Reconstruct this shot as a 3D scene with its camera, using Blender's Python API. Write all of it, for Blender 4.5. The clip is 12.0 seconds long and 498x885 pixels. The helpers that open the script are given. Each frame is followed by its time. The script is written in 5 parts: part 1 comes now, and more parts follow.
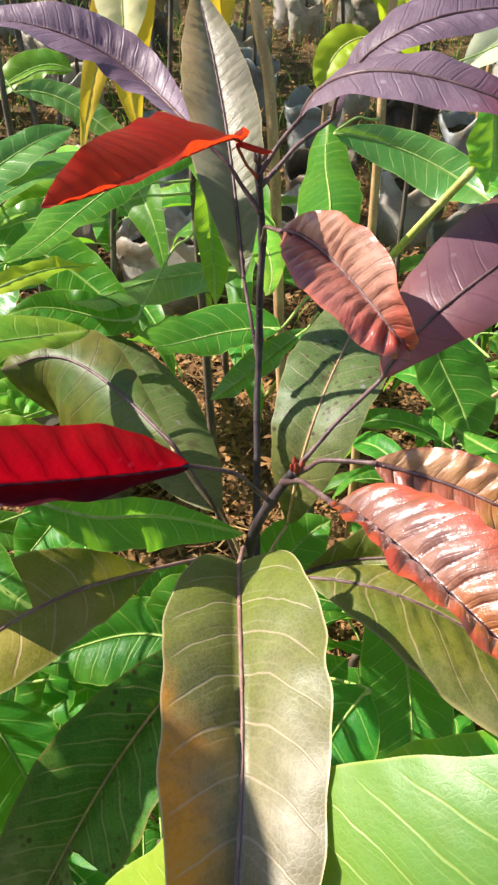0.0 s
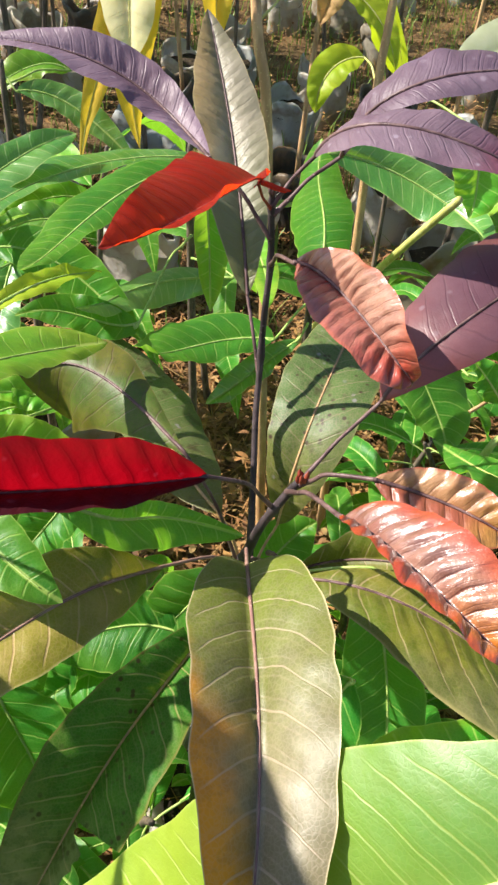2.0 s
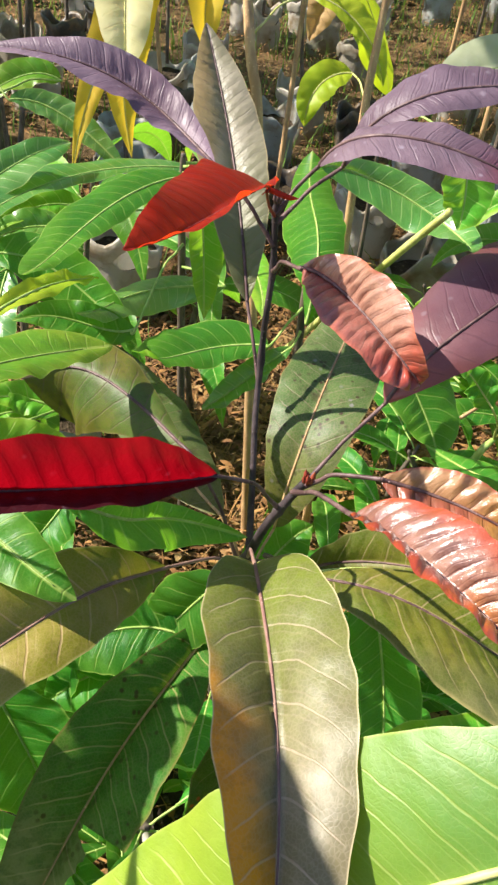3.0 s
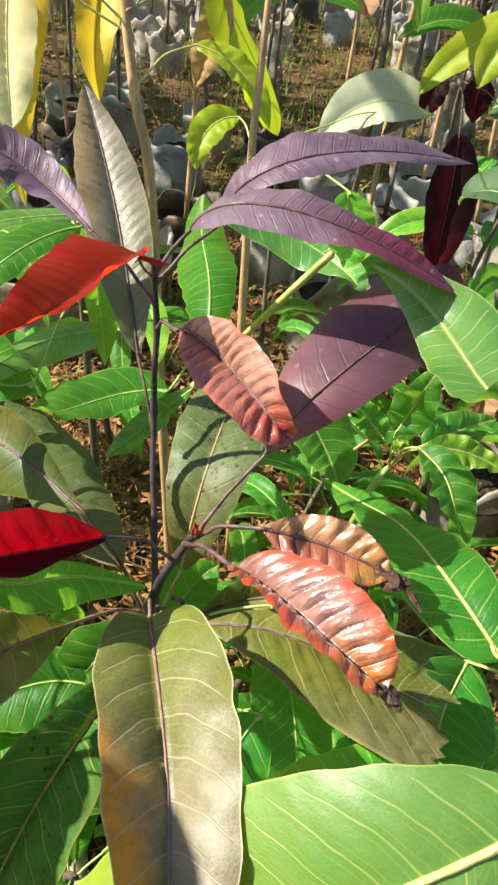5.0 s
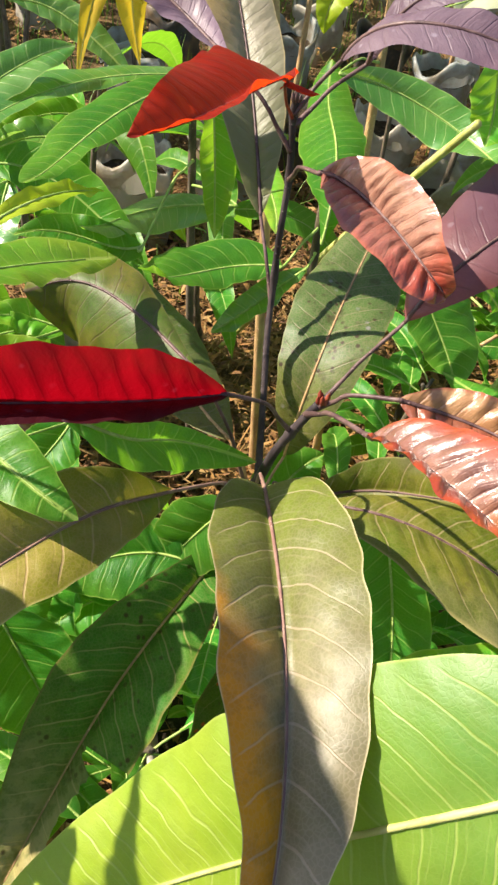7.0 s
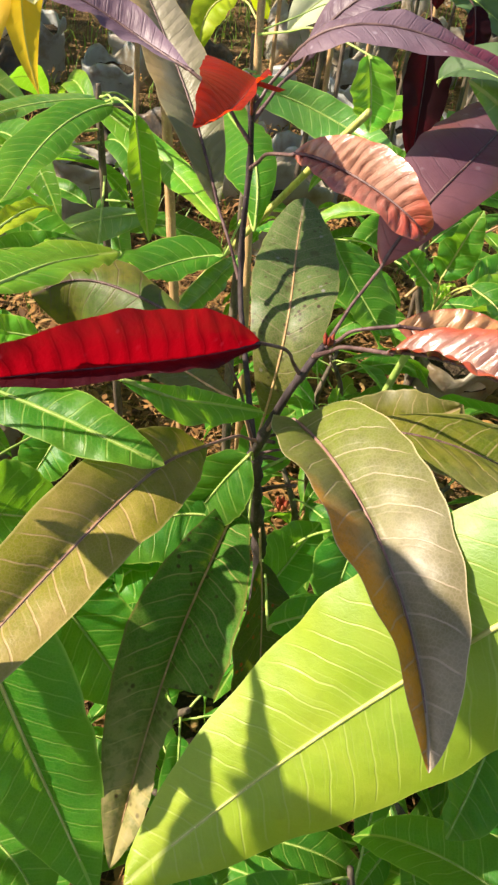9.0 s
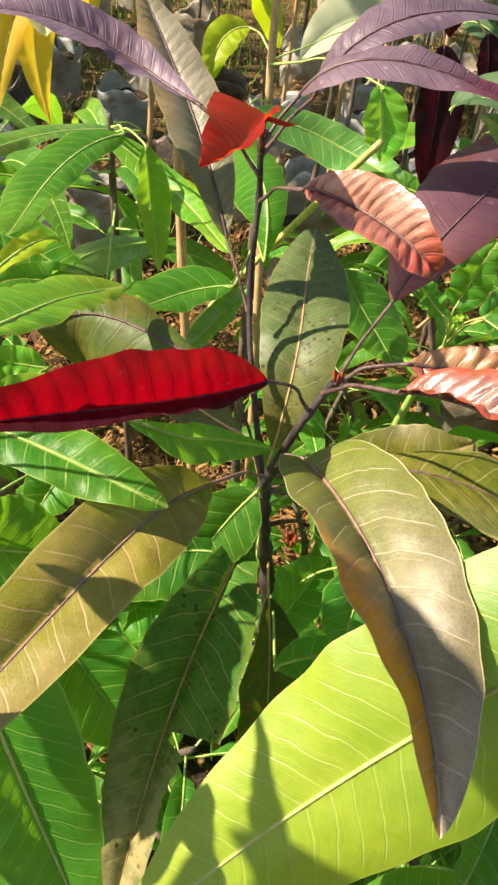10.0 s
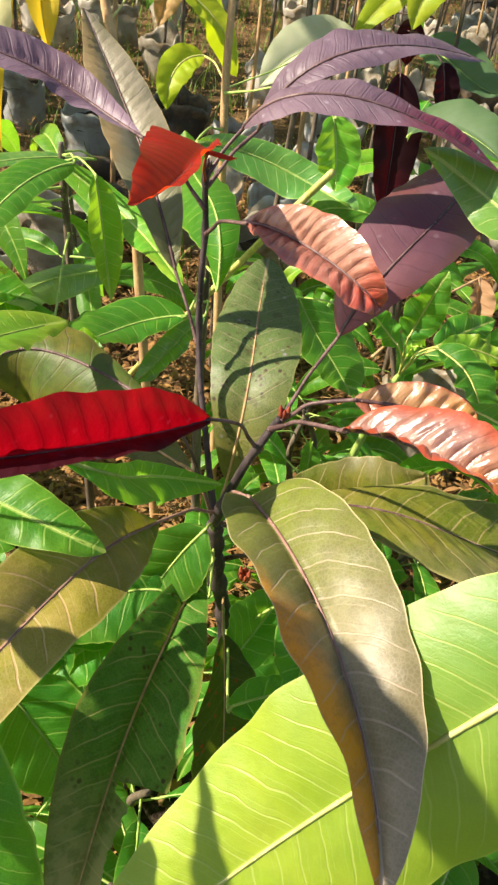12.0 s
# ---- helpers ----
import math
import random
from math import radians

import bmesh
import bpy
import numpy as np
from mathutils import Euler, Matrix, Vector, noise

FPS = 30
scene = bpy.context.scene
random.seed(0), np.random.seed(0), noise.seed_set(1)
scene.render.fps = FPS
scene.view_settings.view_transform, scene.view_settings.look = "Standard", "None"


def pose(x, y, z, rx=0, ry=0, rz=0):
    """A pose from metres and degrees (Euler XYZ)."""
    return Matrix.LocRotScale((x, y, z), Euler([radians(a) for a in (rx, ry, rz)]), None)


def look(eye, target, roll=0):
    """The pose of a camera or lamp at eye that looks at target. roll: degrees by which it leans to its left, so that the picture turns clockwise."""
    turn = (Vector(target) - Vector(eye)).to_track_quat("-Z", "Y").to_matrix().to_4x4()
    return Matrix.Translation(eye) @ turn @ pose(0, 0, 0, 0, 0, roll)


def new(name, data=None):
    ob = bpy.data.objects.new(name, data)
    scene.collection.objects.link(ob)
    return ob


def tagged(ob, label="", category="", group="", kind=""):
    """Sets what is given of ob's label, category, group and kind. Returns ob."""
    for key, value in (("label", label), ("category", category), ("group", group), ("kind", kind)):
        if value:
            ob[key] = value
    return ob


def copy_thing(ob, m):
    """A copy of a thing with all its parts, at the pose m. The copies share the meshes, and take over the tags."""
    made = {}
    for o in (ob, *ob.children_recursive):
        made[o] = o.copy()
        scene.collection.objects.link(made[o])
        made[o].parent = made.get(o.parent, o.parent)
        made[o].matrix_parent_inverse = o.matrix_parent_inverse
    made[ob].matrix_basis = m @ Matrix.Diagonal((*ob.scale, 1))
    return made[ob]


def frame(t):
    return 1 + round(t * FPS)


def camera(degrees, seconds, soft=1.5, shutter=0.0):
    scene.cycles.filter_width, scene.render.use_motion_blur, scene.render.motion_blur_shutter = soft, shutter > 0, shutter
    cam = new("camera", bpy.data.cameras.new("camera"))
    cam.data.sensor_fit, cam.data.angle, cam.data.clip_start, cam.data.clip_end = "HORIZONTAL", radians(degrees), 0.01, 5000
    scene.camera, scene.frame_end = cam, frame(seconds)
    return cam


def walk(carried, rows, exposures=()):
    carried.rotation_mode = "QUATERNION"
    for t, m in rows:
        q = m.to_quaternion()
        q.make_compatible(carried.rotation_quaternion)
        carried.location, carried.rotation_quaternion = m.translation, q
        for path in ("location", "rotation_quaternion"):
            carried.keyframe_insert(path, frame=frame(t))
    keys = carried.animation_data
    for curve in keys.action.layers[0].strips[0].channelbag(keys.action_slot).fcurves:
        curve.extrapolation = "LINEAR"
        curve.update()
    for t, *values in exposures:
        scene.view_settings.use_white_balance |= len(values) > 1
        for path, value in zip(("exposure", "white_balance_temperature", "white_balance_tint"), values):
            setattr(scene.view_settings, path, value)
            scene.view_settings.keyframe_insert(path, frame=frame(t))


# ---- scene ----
cam = camera(36.0, 12.0, 2.6)
METRES, EYE, TILT, LEAN, TURN = 0.5, 0.66, -40.0, 0.0, 0.0
ROWS = [
    (0.0, 0.0, 0.0, 0.0, -0.0, 0.0, -0.0),
    (0.5, 0.0097, -0.0239, 0.0042, 0.88, -0.09, -0.13),
    (1.0, -0.0122, -0.0247, 0.0227, -0.11, -0.6, -1.4),
    (1.5, -0.0272, -0.051, 0.0217, -1.66, -1.4, -2.79),
    (2.0, -0.0427, -0.0542, 0.0208, -3.04, -0.95, -1.97),
    (2.5, -0.0537, -0.053, 0.0168, -3.37, -0.31, -2.87),
    (4.5, -0.1258, -0.1282, 0.0035, -11.31, 0.51, 3.67),
    (5.0, -0.0323, -0.0989, 0.0445, -9.81, 1.2, 1.69),
    (5.5, 0.0154, -0.0628, 0.0624, -4.7, -0.72, 0.85),
    (6.0, -0.0199, -0.0261, 0.0291, -2.81, -2.74, -1.94),
    (6.5, -0.0138, -0.0295, 0.031, -2.15, -3.43, -3.33),
    (7.0, -0.0714, -0.0332, -0.0064, -4.46, -4.54, -3.0),
    (9.0, -0.2414, -0.1146, -0.0648, -15.52, -3.25, 6.65),
    (9.5, -0.2506, -0.1083, -0.0565, -14.65, -2.88, 6.34),
    (10.0, -0.2302, -0.1007, -0.0481, -14.56, -1.71, 6.36),
    (10.5, -0.2208, -0.1461, -0.0202, -14.19, 0.63, 7.09),
    (11.0, -0.1994, -0.1577, -0.009, -15.02, 2.19, 6.87),
    (11.5, -0.2027, -0.1247, -0.0189, -15.3, 1.45, 6.66),
    (12.0, -0.1989, -0.0918, -0.034, -16.57, -0.55, 6.95),
]
walk(cam, [(t, pose(0, 0, EYE, TILT, LEAN, TURN) @ pose(METRES * x, METRES * y, METRES * z, 90 + pitch, roll, yaw)) for t, x, y, z, yaw, pitch, roll in ROWS], exposures=[(0.0, 1.08, 5950, 16), (2.5, 1.08, 6000, 14), (6.5, 1.08, 6250, 13), (9.5, 1.12, 6750, 16), (12.0, 1.12, 6650, 14)])

# ---- light ----
SUN = Vector((-0.72, 0.15, 0.67)).normalized()
world = bpy.data.worlds.new("sky")
scene.world = world
world.use_nodes = True
sky = world.node_tree.nodes.new("ShaderNodeTexSky")
sky.sky_type, sky.sun_disc = "NISHITA", False
sky.sun_elevation, sky.sun_rotation = math.asin(SUN.z), math.atan2(SUN.x, SUN.y)
world.node_tree.links.new(sky.outputs[0], world.node_tree.nodes["Background"].inputs[0])
world.node_tree.nodes["Background"].inputs[1].default_value = 0.078
sun_data = bpy.data.lights.new("sun", "SUN")
sun_data.energy, sun_data.angle, sun_data.color = 5.0, radians(0.6), (1.0, 0.90, 0.72)
new("sun", sun_data).matrix_world = look(SUN * 20, (0, 0, 0))


# ---- materials ----
class Graph:
    """A material's nodes, written as calls."""

    def __init__(self, name):
        self.mat = bpy.data.materials.new(name)
        self.mat.use_nodes = True
        self.t = self.mat.node_tree
        self.t.nodes.clear()

    def node(self, kind, ins=(), **props):
        n = self.t.nodes.new(kind)
        for k, v in props.items():
            setattr(n, k, v)
        for key, v in dict(ins).items():
            self.put(n.inputs[key], v)
        return n

    def put(self, socket, v):
        if isinstance(v, bpy.types.NodeSocket):
            self.t.links.new(v, socket)
        elif isinstance(v, tuple) and len(v) == 3 and socket.type == "RGBA":
            socket.default_value = (*v, 1)
        else:
            socket.default_value = v

    def math(self, op, a, b=0.0, c=0.0):
        return self.node("ShaderNodeMath", {0: a, 1: b, 2: c}, operation=op).outputs[0]

    def span(self, v, a, b, lo=0.0, hi=1.0):
        return self.node("ShaderNodeMapRange", {0: v, 1: a, 2: b, 3: lo, 4: hi}, interpolation_type="SMOOTHSTEP").outputs[0]

    def mix(self, f, a, b, blend="MIX"):
        n = self.node("ShaderNodeMix", data_type="RGBA", blend_type=blend)
        self.put(n.inputs[0], f), self.put(n.inputs[6], a), self.put(n.inputs[7], b)
        return n.outputs[2]

    def noise(self, scale, detail=3.0, at=None, rough=0.55):
        ins = {"Scale": scale, "Detail": detail, "Roughness": rough}
        if at is not None:
            ins["Vector"] = at
        return self.node("ShaderNodeTexNoise", ins).outputs[0]

    def place(self):
        return self.node("ShaderNodeTexCoord").outputs["Object"]

    def out(self, shader):
        self.t.links.new(shader, self.node("ShaderNodeOutputMaterial").inputs[0])
        return self.mat


def leaf_material(name, base, alt, vein, glow, through_it=0.35, rough=0.38, gap=0.0085, relief=0.35, spots=0.0,
                  edge=None, patch=None, patchy=0.5, sheen=0.5, veined=0.6, patch_side=0, rim=0.945, root=None, deep=0.0010, coat=0.0, fleck=0.0, mesh_tint=0.10, tip=None, pucker=0.0, mottle=0.0, half=None, shade_side=1, crease=0.0, root_end=0.52, patch_more=0.0, patch_run=0.38, tip_from=0.76, sweep=8.0, fleck_tint=(0.45, 0.38, 0.44)):
    """A leaf blade: two tones, side veins at a true spacing, a fine net, spots, coloured patches and light that passes through."""
    g = Graph(name)
    at = g.place()
    m = g.node("ShaderNodeSeparateXYZ", {0: g.node("ShaderNodeUVMap", uv_map="metre").outputs[0]})
    u = g.node("ShaderNodeSeparateXYZ", {0: g.node("ShaderNodeUVMap", uv_map="share").outputs[0]})
    x, y = m.outputs[0], g.math("ABSOLUTE", m.outputs[1])
    across = g.math("ABSOLUTE", u.outputs[1])
    rnd = g.node("ShaderNodeObjectInfo").outputs["Random"]
    wob = g.math("MULTIPLY_ADD", g.noise(60.0, 1.0, at), 0.005, -0.0025)
    lean = g.math("MULTIPLY_ADD", g.math("MULTIPLY", y, y), sweep, g.math("MULTIPLY", y, 0.42))
    ph = g.math("DIVIDE", g.math("ADD", g.math("SUBTRACT", x, lean), wob), gap)
    line = g.math("PINGPONG", ph, 0.5)
    side = g.math("MULTIPLY", g.span(line, 0.015, min(0.075, 0.00065 / gap), 1.0, 0.0), g.span(across, 0.75, 0.97, 1.0, 0.0))
    small = g.math("MULTIPLY", g.span(g.math("PINGPONG", g.math("MULTIPLY_ADD", ph, 2.0, 0.5), 0.5), 0.02, 0.09, 0.25, 0.0), g.span(across, 0.3, 0.8, 1.0, 0.0))
    side = g.math("MAXIMUM", side, small)
    rib = g.span(y, 0.0006, 0.0012, 1.0, 0.0)
    veins = g.math("MAXIMUM", g.math("MULTIPLY", side, veined), rib)
    net = g.node("ShaderNodeTexVoronoi", {"Vector": at, "Scale": 620.0}, feature="DISTANCE_TO_EDGE").outputs["Distance"]
    mesh = g.span(net, 0.02, 0.16, 1.0, 0.0)
    tone = g.span(g.noise(26.0, 4.0, at), 0.32, 0.70)
    col = g.mix(tone, base, alt)
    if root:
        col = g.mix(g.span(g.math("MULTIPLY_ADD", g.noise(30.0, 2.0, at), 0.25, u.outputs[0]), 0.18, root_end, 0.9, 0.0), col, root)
    col = g.mix(g.math("MULTIPLY", g.noise(160.0, 3.0, at), 0.35), col, tuple(c * 0.6 for c in base))
    if patch:
        far = g.math("MULTIPLY_ADD", across, 0.30, g.math("MULTIPLY_ADD", u.outputs[0], patch_run, g.math("MULTIPLY_ADD", g.noise(22.0, 3.0, at), 0.9, patch_more - 0.55)))
        amount = g.math("MULTIPLY", g.span(far, 0.20, 0.48), patchy)
        if patch_side:
            amount = g.math("MULTIPLY", amount, g.span(g.math("MULTIPLY", u.outputs[1], patch_side), -0.06, 0.10))
        col = g.mix(amount, col, patch)
    # half: one side of the midrib painted darker, as if turned from the light
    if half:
        col = g.mix(g.span(g.math("MULTIPLY_ADD", g.noise(60.0, 2.0, at), 0.16, g.math("MULTIPLY", u.outputs[1], shade_side)), 0.0, 0.2, 0.0, 0.9), col, half)
    if tip:
        col = g.mix(g.span(g.math("MULTIPLY_ADD", g.noise(40.0, 2.0, at), 0.3, u.outputs[0]), tip_from, tip_from + 0.3, 0.0, 0.9), col, tip)
    # crease: shade in the grooves along the side veins, put into the colour
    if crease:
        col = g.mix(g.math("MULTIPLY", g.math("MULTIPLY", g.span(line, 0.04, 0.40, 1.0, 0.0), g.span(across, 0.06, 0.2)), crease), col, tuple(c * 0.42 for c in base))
    if mottle:
        blotch = g.span(g.noise(110.0, 3.0, at, 0.7), 0.46, 0.60)
        col = g.mix(g.math("MULTIPLY", blotch, mottle), col, tuple(c * 0.45 for c in base))
    col = g.mix(g.math("MULTIPLY", mesh, mesh_tint), col, vein)
    col = g.mix(g.math("MULTIPLY", veins, 0.75), col, vein)
    if spots:
        pick = g.node("ShaderNodeTexVoronoi", {"Vector": at, "Scale": 210.0})
        dots = g.math("MULTIPLY", g.span(pick.outputs["Distance"], 0.16, 0.34, 1.0, 0.0), g.span(g.noise(45.0, 2.0, at), 0.46, 0.62))
        blots = g.math("MULTIPLY", g.span(g.noise(75.0, 2.0, at), 0.62, 0.72), 0.6)
        col = g.mix(g.math("MULTIPLY", g.math("MAXIMUM", dots, blots), spots), col, (0.05, 0.028, 0.018))
    if fleck:
        pick = g.node("ShaderNodeTexVoronoi", {"Vector": at, "Scale": 130.0})
        dots = g.math("MULTIPLY", g.span(pick.outputs["Distance"], 0.10, 0.24, 1.0, 0.0), g.span(g.noise(55.0, 2.0, at), 0.48 if fleck < 1 else 0.36, 0.64 if fleck < 1 else 0.46))
        col = g.mix(g.math("MULTIPLY", dots, fleck), col, fleck_tint)
    if edge:
        col = g.mix(g.span(across, rim, 0.998, 0.0, 0.75), col, edge)
    hsv = g.node("ShaderNodeHueSaturation", {"Hue": g.math("MULTIPLY_ADD", rnd, 0.02, 0.49), "Saturation": 1.0,
                                              "Value": g.math("MULTIPLY_ADD", rnd, 0.40, 0.80), "Color": col}).outputs[0]
    high = g.math("MULTIPLY_ADD", side, -0.6 * relief, g.math("MULTIPLY", mesh, -0.04))
    high = g.math("ADD", high, g.math("MULTIPLY", g.noise(150.0, 3.0, at), 0.3 * relief))
    if pucker:
        folds = g.node("ShaderNodeCombineXYZ", {0: g.math("MULTIPLY", ph, 1.9), 1: g.math("MULTIPLY", m.outputs[1], 130.0)}).outputs[0]
        high = g.math("ADD", high, g.math("MULTIPLY", g.noise(1.0, 2.0, folds), 2.2 * pucker))
        high = g.math("ADD", high, g.math("MULTIPLY", g.noise(380.0, 3.0, at), 0.9 * pucker))
    bump = g.node("ShaderNodeBump", {"Strength": 0.4, "Distance": deep, "Height": high}).outputs[0]
    gloss = g.math("MULTIPLY_ADD", g.noise(90.0, 3.0, at), 0.22, rough - 0.11)
    face = g.node("ShaderNodeBsdfPrincipled", {"Base Color": hsv, "Roughness": gloss, "Specular IOR Level": sheen, "Normal": bump, "Coat Weight": coat, "Coat Roughness": 0.27})
    lit = g.mix(g.math("MULTIPLY", veins, 0.45), glow, vein)
    lit = g.mix(g.math("MULTIPLY", tone, 0.35), lit, tuple(c * 0.6 for c in glow))
    # groove shade again, painted into the light passing through
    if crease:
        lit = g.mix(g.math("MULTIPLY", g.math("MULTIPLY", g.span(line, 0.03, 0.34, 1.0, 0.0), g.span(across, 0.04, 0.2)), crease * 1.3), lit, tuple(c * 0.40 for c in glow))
    # that half passes almost no light, which deepens its painted shade
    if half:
        lit = g.mix(g.span(g.math("MULTIPLY", u.outputs[1], shade_side), -0.02, 0.12, 0.0, 0.97), lit, tuple(c * 0.03 for c in glow))
    back = g.node("ShaderNodeBsdfTranslucent", {"Color": lit, "Normal": bump})
    both = g.node("ShaderNodeMixShader", {0: through_it, 1: face.outputs[0], 2: back.outputs[0]})
    return g.out(both.outputs[0])


def bark_material(name, a, b, rough=0.6, scale=150.0):
    g = Graph(name)
    at = g.place()
    long = g.node("ShaderNodeMapping", {"Vector": at, "Scale": (1.0, 1.0, 0.25)}).outputs[0]
    n = g.noise(scale, 5.0, long)
    fleck = g.span(g.node("ShaderNodeTexVoronoi", {"Vector": at, "Scale": 330.0}).outputs["Distance"], 0.12, 0.22, 1.0, 0.0)
    col = g.mix(g.span(n, 0.35, 0.68), a, b)
    col = g.mix(g.math("MULTIPLY", fleck, 0.45), col, tuple(min(1, c * 1.9 + 0.03) for c in b))
    bump = g.node("ShaderNodeBump", {"Strength": 0.5, "Distance": 0.0015, "Height": g.math("ADD", n, fleck)}).outputs[0]
    return g.out(g.node("ShaderNodeBsdfPrincipled", {"Base Color": col, "Roughness": rough, "Normal": bump, "Specular IOR Level": 0.35}).outputs[0])


def soil_material(name, a, b, c):
    g = Graph(name)
    at = g.place()
    n, f = g.noise(9.0, 5.0, at), g.noise(130.0, 5.0, at)
    col = g.mix(g.span(n, 0.35, 0.65), a, b)
    col = g.mix(g.math("MULTIPLY", g.span(f, 0.52, 0.70), 0.75), col, c)
    bump = g.node("ShaderNodeBump", {"Strength": 0.9, "Distance": 0.012, "Height": g.math("ADD", n, f)}).outputs[0]
    return g.out(g.node("ShaderNodeBsdfPrincipled", {"Base Color": col, "Roughness": 0.95, "Normal": bump, "Specular IOR Level": 0.15}).outputs[0])


def plastic_material(name, a, b, rough=0.45, through_it=0.15):
    g = Graph(name)
    at = g.place()
    n, f = g.noise(14.0, 4.0, at), g.noise(70.0, 4.0, at)
    dirt = g.math("MULTIPLY", g.span(g.math("ADD", n, g.math("MULTIPLY", f, 0.4)), 0.60, 0.86), 0.85)
    col = g.mix(dirt, a, b)
    bump = g.node("ShaderNodeBump", {"Strength": 0.6, "Distance": 0.004, "Height": g.math("ADD", n, f)}).outputs[0]
    face = g.node("ShaderNodeBsdfPrincipled", {"Base Color": col, "Roughness": rough, "Normal": bump})
    back = g.node("ShaderNodeBsdfTranslucent", {"Color": a})
    return g.out(g.node("ShaderNodeMixShader", {0: through_it, 1: face.outputs[0], 2: back.outputs[0]}).outputs[0])


def litter_material(name, tones):
    g = Graph(name)
    r = g.node("ShaderNodeNewGeometry").outputs["Random Per Island"]
    ramp = g.node("ShaderNodeValToRGB", {0: r})
    els = ramp.color_ramp.elements
    while len(els) < len(tones):
        els.new(0.5)
    for i, c in enumerate(tones):
        els[i].position, els[i].color = i / (len(tones) - 1), (*c, 1)
    n = g.noise(190.0, 4.0, g.place())
    col = g.mix(g.math("MULTIPLY", n, 0.6), ramp.outputs[0], (0.06, 0.04, 0.025))
    bump = g.node("ShaderNodeBump", {"Strength": 0.6, "Distance": 0.002, "Height": n}).outputs[0]
    return g.out(g.node("ShaderNodeBsdfPrincipled", {"Base Color": col, "Roughness": 0.8, "Normal": bump}).outputs[0])


